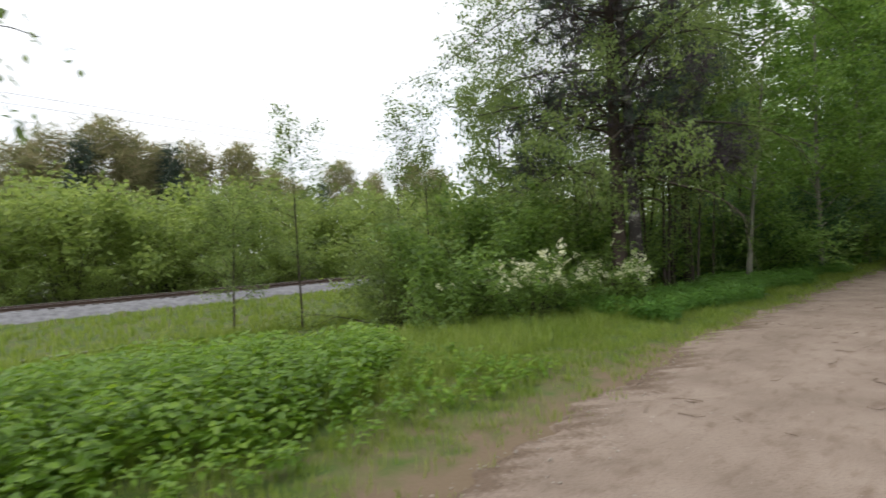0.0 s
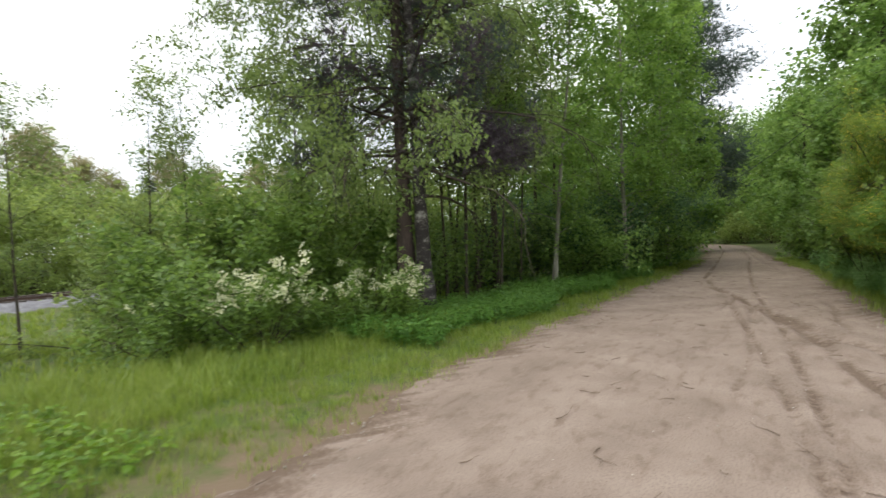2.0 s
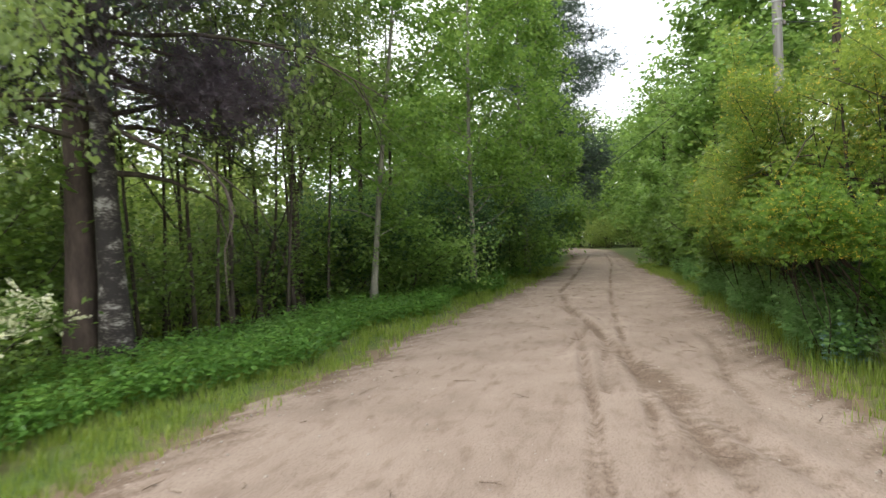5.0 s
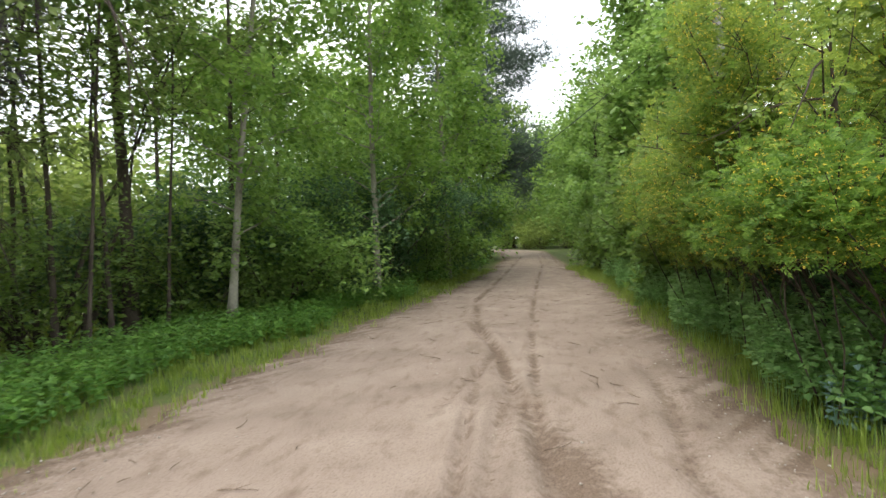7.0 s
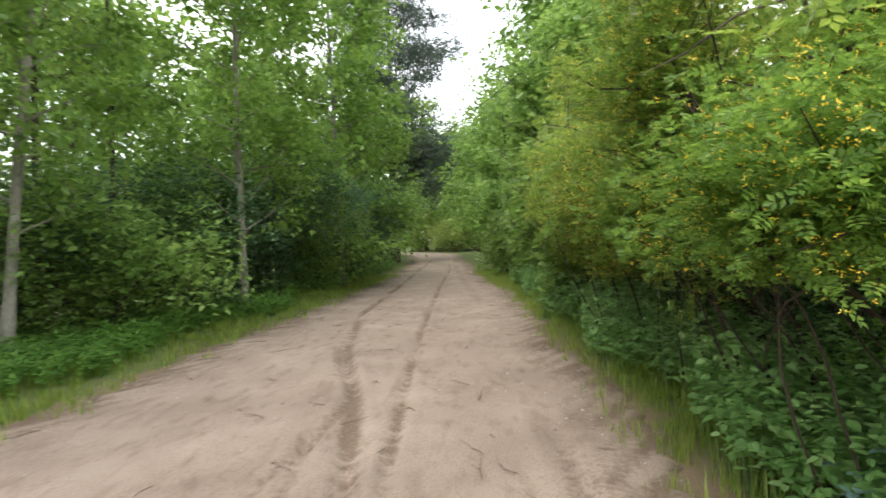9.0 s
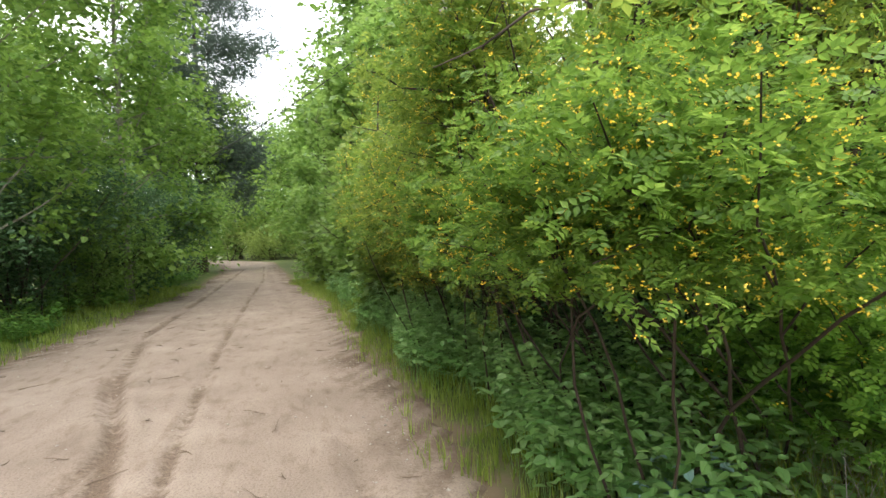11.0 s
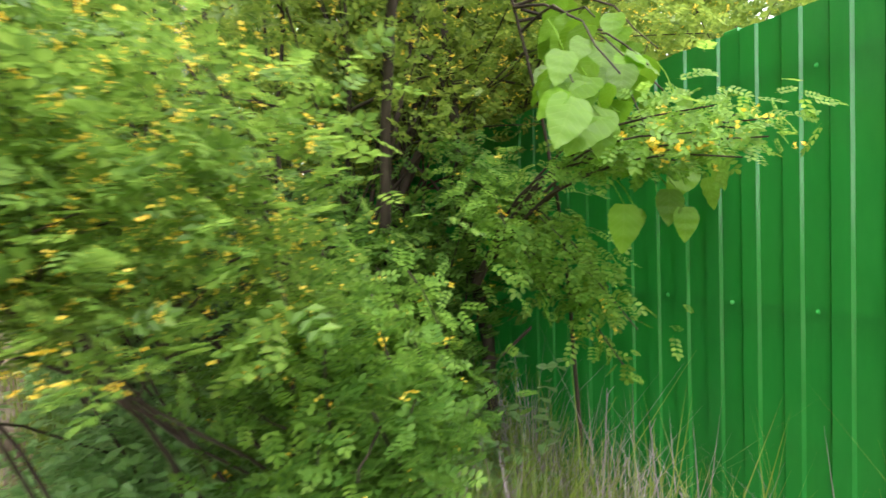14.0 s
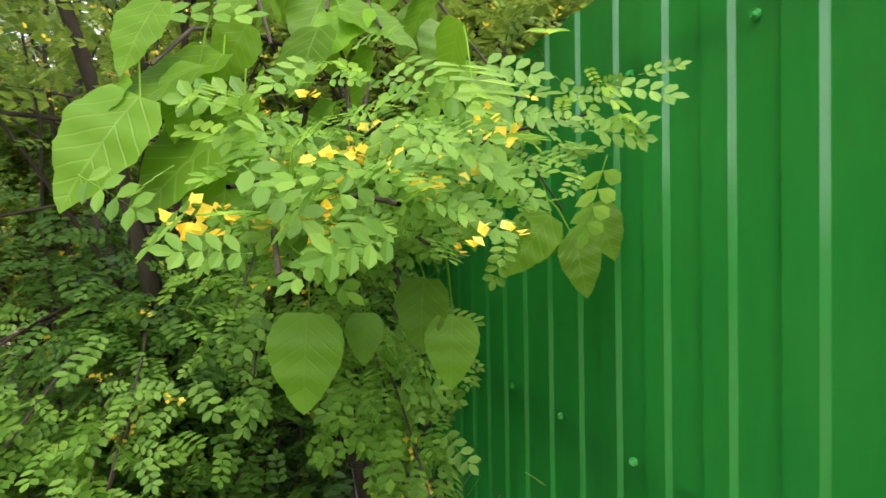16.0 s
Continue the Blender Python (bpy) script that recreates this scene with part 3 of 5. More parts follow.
def fan_gap(u, n, z):
    """Thin leafage where the bare arching stems of the old caragana show."""
    x, y = xy(u, n)
    return (np.hypot(x - 12.55, y - 8.7) > 0.85) | (z < 1.85) | (z > 3.0) | (np.sin(x * 97 + y * 61 + z * 83) > 0.75)


def hedge_shell(u, n, z):
    """Leaves only where light reaches: over the top and on the road side."""
    return fan_gap(u, n, z) & (n < np.where(z > 1.6, -1.85, -2.15)) & (u > 13.25) & ((z > 2.0 + 0.25 * np.sin(u * 3)) | ((n > -3.05) & (z > 0.95)))


def tree(name, x, y, label, category, tall, girth, crown_from, reach, limbs, leaves, size, leaf, bark, seed,
         lean=(0.0, 0.0), rise=0.5, droop=-0.02, shape="round", tv=LEAF_V, tf=LEAF_F, twigs=5, spread=0.14, sag=-10, group="", side=None, extra=None, trunk_sides=9, twig_len=0.4,
         rule=None, limb_bark=None, far=False, clump=4):
    """A tree: tapered trunk, limbs with twigs, and a crown of leaves. shape: how far limbs reach with height."""
    r = np.random.default_rng(seed)
    zb = ground_at(x, y) - 0.08
    ob = thing(name, pose(x, y, zb), label, category, group)
    zone = local_zone(x, y, rule)
    hs = np.linspace(0, 1, 12)
    wx, wy = np.cumsum(r.normal(0, 0.012, 12)) * tall * 0.3, np.cumsum(r.normal(0, 0.012, 12)) * tall * 0.3
    line = np.stack([lean[0] * tall * hs + (wx - wx[0]) * hs, lean[1] * tall * hs + (wy - wy[0]) * hs, tall * hs], axis=1)
    rad = girth * (1 - 0.88 * hs) * (1 + 0.5 * np.exp(-hs * 25))
    mpart("trunk", mesh_of("trunk", *tube(line, rad, trunk_sides), bark, True), ob)
    wood, ends = [], []
    for i in range(limbs):
        q = crown_from + (0.985 - crown_from) * ((i + r.uniform(0, 1)) / limbs)
        s = (q - crown_from) / (1 - crown_from)
        prof = {"round": math.sqrt(max(0.05, 1 - (2 * s - 0.85) ** 2 / 1.4)), "cone": 1.05 - 0.9 * s, "top": 0.5 + 0.6 * math.sin(math.pi * min(1, s * 1.05)), "column": 1 - 0.75 * s ** 2}[shape]
        az = i * 2.39996 + r.uniform(-0.4, 0.4)
        if side is not None and r.uniform() < side[1]:
            az = side[0] + r.normal(0, 0.7)
        el = rise + r.normal(0, 0.15) + 0.35 * s
        length = reach * prof * r.uniform(0.65, 1.15)
        st, _ = along(line, q)
        l = limb_line(st, (math.cos(az) * math.cos(el), math.sin(az) * math.cos(el), math.sin(el)), length, droop, r)
        br = girth * (1 - 0.88 * q) * 0.32
        pieces = [tube(l, np.linspace(br, 0.005, len(l)), 5)]
        ends.append(l)
        for _ in range(twigs):
            p, d = along(l, r.uniform(0.25, 0.98))
            d = d / np.linalg.norm(d) + r.normal(0, 0.55, 3)
            tl = limb_line(p, d / np.linalg.norm(d), length * twig_len * r.uniform(0.5, 1.2), droop * 2, r, 4, 0.18)
            ends.append(tl)
            pieces.append(tube(tl, np.linspace(max(0.006, br * 0.3), 0.003, len(tl)), 3))
        wood.append(merge(pieces))
    if far:
        tagged(mpart("limbwork", mesh_of("limbwork", *merge(wood), limb_bark or bark, True), ob), kind="stuff")
    else:
        for piece in wood:
            mpart("limb", mesh_of("limb", *piece, limb_bark or bark, True), ob)
    tagged(mpart("crown", mesh_of("crown", *leafage(ends, leaves, size, tv, tf, r, spread, sag, clump=clump, zone=zone), leaf), ob), kind="stuff")
    if extra:
        cname, cnum, csize, cmat, clabel, ctop = extra
        tagged(mpart(cname, mesh_of(cname, *leafage(ends, cnum, csize, tv, tf, r, spread * 0.8, sag, ctop, zone=zone), cmat), ob, clabel), kind="stuff")
    return ob


def shrub(name, x, y, label, category, tall, reach, stems, leaves, size, leaf, bark, seed, tv=LEAF_V, tf=LEAF_F, girth=0.02,
          group="", twigs=5, spread=0.1, sag=-5, rise=None, droop=-0.03, flower=None, low=0.3, toward=None, twig_len=0.35, rule=None, leaf_rule=None, bloom_from=0.0, far=False, clump=4):
    """A many-stemmed shrub; flower: (name, count, size, template, faces, material, label)."""
    r = np.random.default_rng(seed)
    ob = thing(name, pose(x, y, ground_at(x, y) - 0.06), label, category, group)
    zone = local_zone(x, y, rule)
    lo_el = math.atan2(tall * 0.62, reach) if rise is None else rise[0]
    hi_el = 1.45 if rise is None else rise[1]
    wood, ends = [], []
    leaf_zone = local_zone(x, y, leaf_rule)
    foot = 0.14 if leaf_rule is None else 0.32
    for i in range(stems):
        for attempt in range(8):
            az = i * 2.39996 + r.uniform(-0.5, 0.5) + attempt
            if toward is not None and r.uniform() < toward[1]:
                az = toward[0] + r.normal(0, 0.8)
            el = r.uniform(lo_el, hi_el)
            length = min(tall / math.sin(el), math.hypot(reach, tall * 0.7)) * r.uniform(0.75, 1.05)
            if el > 1.1:
                length = tall * r.uniform(0.8, 1.02)
            fz = az + r.normal(0, 0.8)
            st = (foot * reach * math.cos(fz) * r.uniform(0.2, 1.5), foot * reach * math.sin(fz) * r.uniform(0.2, 1.5), 0)
            l = limb_line(st, (math.cos(az) * math.cos(el), math.sin(az) * math.cos(el), math.sin(el)), length, droop, r, 8, 0.11)
            if (zone is None or bool(np.all(zone(l)))) and (leaf_zone is None or bool(leaf_zone(l[-1]))):
                break
        pieces = [tube(l, np.linspace(girth * r.uniform(0.7, 1.3), 0.004, len(l)), 6)]
        ends.append(l[3:])
        for _ in range(twigs):
            p, d = along(l, r.uniform(low, 0.98))
            d = d / np.linalg.norm(d) + r.normal(0, 0.7, 3) + np.array([0, 0, -0.1])
            tl = limb_line(p, d / np.linalg.norm(d), min(length, 2.6) * twig_len * r.uniform(0.5, 1.1), droop * 1.5, r, 4, 0.16)
            if (zone is not None and not bool(np.all(zone(tl)))) or (leaf_zone is not None and not (bool(leaf_zone(tl[-1])) and bool(leaf_zone(tl[2])))):
                continue
            ends.append(tl)
            pieces.append(tube(tl, np.linspace(max(0.005, girth * 0.3), 0.0025, len(tl)), 3))
        wood.append(merge(pieces))
    if far:
        tagged(mpart("stemwork", mesh_of("stemwork", *merge(wood), bark, True), ob), kind="stuff")
    else:
        for piece in wood:
            mpart("stem", mesh_of("stem", *piece, bark, True), ob)
    tagged(mpart("foliage", mesh_of("foliage", *leafage(ends, leaves, size, tv, tf, r, spread, sag, clump=clump, zone=local_zone(x, y, leaf_rule or rule)), leaf), ob), kind="stuff")
    if flower:
        fname, cnt, fs, fv, ff, fm, flab = flower
        tagged(mpart(fname, mesh_of(fname, *leafage(ends, cnt, fs, fv, ff, r, spread * 1.05, 20, 0.55, 0.6, clump=2, zone=local_zone(x, y, lambda u, n, z: (z > bloom_from) & ((leaf_rule or rule)(u, n, z) if (leaf_rule or rule) else True))), fm), ob, flab), kind="stuff")
    return ob


# small blossoms: a cupped cluster of petals
BLOOM_V, BLOOM_F = stamp(LEAF_V * np.array([1.6, 1, 1]), LEAF_F, frames(rand_dirs(4, -10, 60, rng), rand_ups(4, 0.5, rng), np.full(4, 0.62)), rng.normal(0, 0.2, (4, 3)))
UMBEL_V, UMBEL_F = stamp(LEAF_V * np.array([2.2, 1, 1]), LEAF_F, frames(rand_dirs(16, 0, 40, rng), rand_ups(16, 0.3, rng), np.full(16, 0.34)), np.stack([rng.normal(0, 0.34, 16), rng.normal(0, 0.34, 16), rng.normal(0, 0.06, 16)], axis=1))

# ---- verge beside the road: the tall trees ----
lim = np.random.default_rng(19)
big_pine = tree("pine_tree", 4.35, 13.45, "tall dark pine with rough brown trunk and brownish dry lower needles", "tree", 15, 0.19, 0.22, 2.8, 50, 4300, 0.24, NEEDLES, BARK_PINE, 11,
     rise=0.1, droop=0.03, shape="column", tv=NEEDLE_V, tf=NEEDLE_F, spread=0.16, sag=15, extra=("dry_needles", 6500, 0.22, NEEDLES_BROWN, "brown dry needle tufts", 0.1))
tree("birch_tree", 4.75, 13.25, "old birch with black and white bark and hanging leafy branches", "tree", 13, 0.17, 0.2, 4.3, 58, 60000, 0.08, LEAF_BIRCH, BARK_BIRCH, 12,
     lean=(-0.03, 0.0), rise=0.35, droop=-0.14, shape="round", twigs=8, spread=0.16, sag=-35, side=(3.2, 0.5), limb_bark=BARK_DARK, rule=over_verge, clump=10)
tree("aspen_tree", 9.35, 16.75, "slim grey aspen leaning over the herbs", "tree", 10.5, 0.075, 0.16, 2.0, 34, 10000, 0.115, LEAF_ASPEN, BARK_GREY, 13, rule=left_side, clump=9, lean=(0.10, -0.02), twigs=6, tv=BROAD_V, tf=BROAD_F, spread=0.15, sag=-25)
tree("aspen_tree", 13.25, 19.1, "straight slim grey aspen with light green leaves", "tree", 12, 0.085, 0.13, 2.5, 44, 17000, 0.13, LEAF_ASPEN, BARK_GREY, 14, rule=left_side, clump=10, lean=(0.03, -0.005), twigs=6, tv=BROAD_V, tf=BROAD_F, spread=0.16, sag=-20)
tree("aspen_tree", 17.6, 22.6, "leafy light green aspen overhanging the road edge", "tree", 12.5, 0.1, 0.08, 3.2, 54, 24000, 0.16, LEAF_ASPEN, BARK_GREY, 15, rule=left_side, clump=12, twigs=6, tv=BROAD_V, tf=BROAD_F, spread=0.2, sag=-20)
tree("pine_tree", 29.5, 36.2, "tall grey-green pine behind the aspens", "tree", 21, 0.24, 0.15, 4.2, 60, 16000, 0.42, NEEDLES, BARK_PINE, 16, rise=0.15, droop=0.03, shape="column", tv=FAR_NEEDLE_V * np.array([0.5, 1, 1]), tf=FAR_NEEDLE_F, spread=0.2, sag=15, clump=8)
tree("alder_tree", 7.9, 17.6, "dark-barked alder standing among thin saplings", "tree", 11, 0.12, 0.35, 2.4, 26, 6000, 0.11, LEAF_BIRCH, BARK_DARK, 17, clump=9, lean=(0.0, 0.01), tv=BROAD_V, tf=BROAD_F, spread=0.2)
for i, (px, py, tall, girth, lx) in enumerate(((4.9, 14.9, 7, 0.045, -0.05), (5.7, 15.2, 8, 0.05, -0.02), (6.3, 15.6, 8.5, 0.055, 0.03), (6.9, 16.4, 9, 0.06, 0.0), (7.3, 15.7, 7.5, 0.04, 0.06), (5.6, 17.0, 9, 0.06, -0.03), (9.9, 19.2, 11, 0.09, 0.02), (11.2, 20.5, 11, 0.08, 0.03), (4.0, 15.6, 6.5, 0.04, -0.06), (8.6, 20.5, 10, 0.08, 0.02), (6.0, 14.6, 7, 0.04, 0.05), (7.6, 16.6, 9, 0.05, -0.02), (5.2, 16.2, 8, 0.05, 0.04), (6.6, 17.6, 9, 0.06, -0.03), (8.4, 17.0, 8, 0.04, 0.05))):
    tree("sapling_tree", px, py, "thin dark-stemmed sapling in the roadside thicket", "tree", tall, girth * 0.85, 0.36, 1.6, 20, 2600, 0.105, LEAF_SHRUB if i % 2 else LEAF_BIRCH, BARK_DARK, 30 + i, clump=9, lean=(lx, 0.0), twigs=4, spread=0.2, group="roadside saplings", trunk_sides=6)

for i, (px, py, tall) in enumerate(((6.7, 17.3, 8.5),)):
    shrub("alder_shrub", px, py, "clump of thin dark bare stems with sparse leaves high up", "shrub", tall, 2.6, 6, 2000, 0.1, LEAF_SHRUB, BARK_DARK, 250 + i, twigs=9, spread=0.15, low=0.25, girth=0.04, rise=(1.12, 1.5), droop=0.0, twig_len=0.45, clump=8, group="roadside thicket", rule=left_side)
for i, (ex, ey, ez) in enumerate(((2.1, -1.6, 3.3), (1.9, -0.9, 2.9), (2.5, -0.9, 3.7))):
    limb = limb_line((0.1, 0, 3.9 + 0.3 * i), (ex, ey, ez - 3.9 - 0.3 * i), math.hypot(ex, ey), 0.0, lim, 6, 0.06)
    lines, pieces = [limb[2:]], [tube(limb, np.linspace(0.035, 0.008, len(limb)), 6)]
    for _ in range(14):
        p, d = along(limb, lim.uniform(0.4, 1.0))
        tw_l = limb_line(p, d / np.linalg.norm(d) + lim.normal(0, 0.6, 3), 0.55, 0.0, lim, 4, 0.15)
        lines.append(tw_l)
        pieces.append(tube(tw_l, np.linspace(0.008, 0.003, len(tw_l)), 3))
    mpart("limb", mesh_of("limb", *merge(pieces), BARK_PINE, True), big_pine)
    tagged(mpart("dry_needles", mesh_of("dry_needles", *leafage(lines, 520, 0.16, NEEDLE_V, NEEDLE_F, lim, 0.1, 10, 0.1), NEEDLES_BROWN), big_pine, "brown dry needle tufts"), kind="stuff")

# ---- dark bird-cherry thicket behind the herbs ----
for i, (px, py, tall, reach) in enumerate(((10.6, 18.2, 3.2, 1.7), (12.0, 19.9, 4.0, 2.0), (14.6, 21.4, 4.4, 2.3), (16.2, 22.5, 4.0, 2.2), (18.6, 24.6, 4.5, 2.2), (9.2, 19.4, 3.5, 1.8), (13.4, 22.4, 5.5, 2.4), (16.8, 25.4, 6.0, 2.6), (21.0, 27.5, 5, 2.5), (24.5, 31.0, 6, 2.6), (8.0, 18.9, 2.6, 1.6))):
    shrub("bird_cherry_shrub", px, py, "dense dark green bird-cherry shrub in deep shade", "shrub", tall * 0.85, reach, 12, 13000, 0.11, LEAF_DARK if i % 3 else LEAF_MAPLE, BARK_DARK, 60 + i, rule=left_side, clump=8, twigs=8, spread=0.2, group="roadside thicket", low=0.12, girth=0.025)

for i, (px, py, tall) in enumerate(((5.3, 15.7, 2.3), (6.7, 17.0, 2.6), (7.9, 18.4, 2.8), (4.0, 17.0, 2.6), (5.6, 18.3, 3.0), (9.0, 18.2, 2.2))):
    shrub("hazel_shrub", px, py, "shaded green shrub between the thin saplings", "shrub", tall, 1.6, 11, 3400, 0.105, LEAF_SHRUB, BARK_DARK, 210 + i, clump=8, twigs=7, spread=0.18, low=0.08, girth=0.015, group="roadside thicket", rule=left_side)

# ---- shrubs by the railway side ----
shrub("rowan_shrub", 0.6, 12.9, "fresh green hazel shrub beside white-flowering bushes", "shrub", 3.0, 1.9, 12, 9500, 0.11, LEAF_SHRUB, BARK_DARK, 80, tv=BROAD_V, tf=BROAD_F, twigs=8, spread=0.15, low=0.1)
shrub("hazel_shrub", 2.4, 13.6, "fresh green hazel shrub under the birch", "shrub", 3.2, 1.9, 12, 9500, 0.11, LEAF_SHRUB, BARK_DARK, 81, tv=BROAD_V, tf=BROAD_F, twigs=8, spread=0.15, low=0.1)
shrub("willow_shrub", -1.6, 15.4, "yellowish green willow shrub on the bank", "shrub", 2.7, 2.0, 14, 10000, 0.09, LEAF_BIRCH, BARK_DARK, 82, twigs=8, spread=0.15, low=0.05)
shrub("willow_shrub", -0.6, 17.8, "yellowish green willow shrub on the bank", "shrub", 3.0, 2.2, 14, 9000, 0.1, LEAF_BIRCH, BARK_DARK, 83, twigs=8, spread=0.15, low=0.05)
shrub("hazel_shrub", 3.2, 16.2, "light green shrub in the thicket", "shrub", 3.4, 2.2, 12, 9000, 0.11, LEAF_SHRUB, BARK_DARK, 84, twigs=8, spread=0.18, low=0.1)
for i, (px, py, tall) in enumerate(((-1.3, 16.3, 6.9), (-0.4, 15.9, 6.5))):
    tree("birch_sapling", px, py, "young birch with thin upright twigs against the sky", "tree", tall, 0.035, 0.25, 2.0, 18, 3800, 0.09, LEAF_BIRCH, BARK_DARK, 90 + i, rise=0.75, droop=0.02, twigs=5, spread=0.12, shape="cone", group="young birches", trunk_sides=6)
tree("birch_tree", 2.2, 19.0, "yellowish green birch behind the hazel shrubs", "tree", 8.2, 0.08, 0.12, 1.9, 34, 15000, 0.12, LEAF_BIRCH, BARK_BIRCH, 97, rise=0.4, droop=-0.08, twigs=6, spread=0.18, sag=-30, limb_bark=BARK_DARK)
for i, (px, py, tall, lean) in enumerate(((-6.3, 16.1, 4.3, 0.02), (-4.6, 17.4, 7.0, -0.02))):
    tree("goat_willow_sapling", px, py, "thin young willow on the railway bank", "tree", tall, 0.04, 0.25, 1.4, 26, 4200, 0.1, LEAF_BIRCH, BARK_DARK, 95 + i, lean=(lean, 0), rise=0.6, twigs=5, spread=0.12, group="bank saplings", trunk_sides=6)
shrub("elder_shrub", 1.55, 10.35, "low bush covered in creamy white flower heads", "shrub", 1.35, 1.15, 14, 5200, 0.085, LEAF_SHRUB, BARK_DARK, 100, twigs=8, spread=0.09, low=0.15, rise=(0.5, 1.3), girth=0.012, bloom_from=0.75, group="white-flowering bushes",
      flower=("blossoms", 360, 0.115, UMBEL_V, UMBEL_F, PETAL_WHITE, "creamy white flower heads"))
shrub("elder_shrub", 3.4, 11.6, "low bush covered in creamy white flower heads", "shrub", 1.3, 0.95, 12, 4200, 0.085, LEAF_SHRUB, BARK_DARK, 101, twigs=8, spread=0.09, low=0.15, rise=(0.5, 1.3), girth=0.012, bloom_from=0.75, group="white-flowering bushes",
      flower=("blossoms", 230, 0.115, UMBEL_V, UMBEL_F, PETAL_WHITE, "creamy white flower heads"))
shrub("hazel_shrub", 0.2, 11.2, "low light green shrub in the grass", "shrub", 1.3, 1.2, 10, 3600, 0.09, LEAF_SHRUB, BARK_DARK, 102, twigs=7, spread=0.12, low=0.1, girth=0.012)

# ---- right of the road: caragana hedge ----
def by_fence(u, n, z):
    """Where the young caragana grows: clear of the road and of the fence foot."""
    x, y = xy(u, n)
    away = (12.156 - x) * 0.585 + (y - 6.505) * 0.811
    return (n < -1.85) & (u > 13.1) & ((away > 0.5) | (z > 0.95))


def by_fence_near(u, n, z):
    x, y = xy(u, n)
    away = (12.156 - x) * 0.585 + (y - 6.505) * 0.811
    return (n < -2.0) & (u > 12.8) & (away > 0.62) & (np.hypot(x - 11.3, y - 6.7) > 0.85) & (np.hypot(x - 10.75, y - 7.05) > 0.95)



CARA = [(13.2, 8.7, 4.0, 1.7, 70), (14.1, 9.5, 3.9, 1.8, 71), (15.2, 10.8, 3.3, 1.7, 72), (14.5, 8.5, 4.5, 1.8, 73), (16.2, 12.0, 2.7, 1.5, 74)]
for px, py, tall, reach, seed in CARA:
    shrub("caragana_shrub", px, py, "tall yellow-green caragana shrub with small yellow flowers", "shrub", tall, reach, 11, 11500, 0.072, LEAF_CARAGANA, BARK_BROWN, seed, tv=PIN_V, tf=PIN_F, twigs=15, spread=0.1, clump=9, low=0.4, girth=0.013,
          group="caragana hedge", droop=-0.045, rule=hedge_side, leaf_rule=hedge_shell, toward=(2.38, 0.3), flower=("blossoms", 8000, 0.0125, BLOOM_V, BLOOM_F, PETAL_YELLOW, "small yellow pea flowers"))
for i, (px, py, tall, reach) in enumerate(((12.55, 8.15, 2.3, 0.9), (12.4, 8.6, 2.7, 1.3), (13.3, 9.5, 2.7, 1.4), (14.4, 10.8, 2.8, 1.4))):
    shrub("caragana_shrub", px, py, "arching caragana with yellow-green leaves hanging towards the road", "shrub", tall, reach, 8, 5600, 0.068, LEAF_CARAGANA_FRESH, BARK_BROWN, 180 + i, tv=PIN_V, tf=PIN_F, twigs=10, spread=0.08, low=0.45, girth=0.009,
          group="caragana hedge", droop=-0.07, rule=hedge_side, leaf_rule=lambda u, n, z: fan_gap(u, n, z) & (n < -1.85) & (u > 13.25) & (z > 1.2) & ((n > -3.15) | (z > 2.0)), toward=(2.3, 0.75), clump=9, flower=("blossoms", 3800, 0.0115, BLOOM_V, BLOOM_F, PETAL_YELLOW, "small yellow pea flowers"))
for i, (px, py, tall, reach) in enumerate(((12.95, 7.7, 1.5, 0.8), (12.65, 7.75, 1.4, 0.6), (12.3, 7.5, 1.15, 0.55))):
    shrub("caragana_shrub", px, py, "young caragana with fresh green leaflets by the fence", "shrub", tall, reach, 9, 1900, 0.085, LEAF_CARAGANA_SHADED, BARK_BROWN, 76 + i, tv=PIN_NEAR_V, tf=PIN_NEAR_F, twigs=8, spread=0.06, low=0.3, girth=0.006,
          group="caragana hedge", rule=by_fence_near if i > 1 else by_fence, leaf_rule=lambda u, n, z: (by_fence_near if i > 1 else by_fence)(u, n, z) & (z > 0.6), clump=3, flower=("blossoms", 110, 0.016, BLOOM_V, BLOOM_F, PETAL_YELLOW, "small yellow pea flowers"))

for i, (px, py, tall, az) in enumerate(((13.4, 7.95, 4.3, 2.44), (13.9, 8.75, 4.6, 2.6))):
    shrub("caragana_shrub", px, py, "old caragana with thick dark arching stems and leaves only high up", "shrub", tall, 2.1, 11, 3200, 0.085, LEAF_CARAGANA, BARK_BROWN, 240 + i, tv=PIN_V, tf=PIN_F, twigs=14, twig_len=0.5, spread=0.1, low=0.3, girth=0.036,
          group="caragana hedge", droop=-0.03, rise=(0.85, 1.42), toward=(az, 0.5), clump=9, leaf_rule=lambda u, n, z: (z > 1.7 + 0.5 * np.sin(u * 5)) & (n < -1.7) & (u > 12.9) & (fan_gap(u, n, z) | (z > 2.2)), flower=("blossoms", 2000, 0.0125, BLOOM_V, BLOOM_F, PETAL_YELLOW, "small yellow pea flowers"))
for i, (px, py) in enumerate(((18.0, 9.9), (19.2, 11.4), (18.6, 10.9))):
    shrub("hazel_shrub", px, py, "leafy shrub closing the gap between hedge and fence", "shrub", 3.0, 1.7, 11, 5200, 0.12, LEAF_SHRUB, BARK_DARK, 230 + i, twigs=8, spread=0.18, low=0.06, girth=0.015, group="shade undergrowth", rule=lambda u, n, z: n < -4.2)
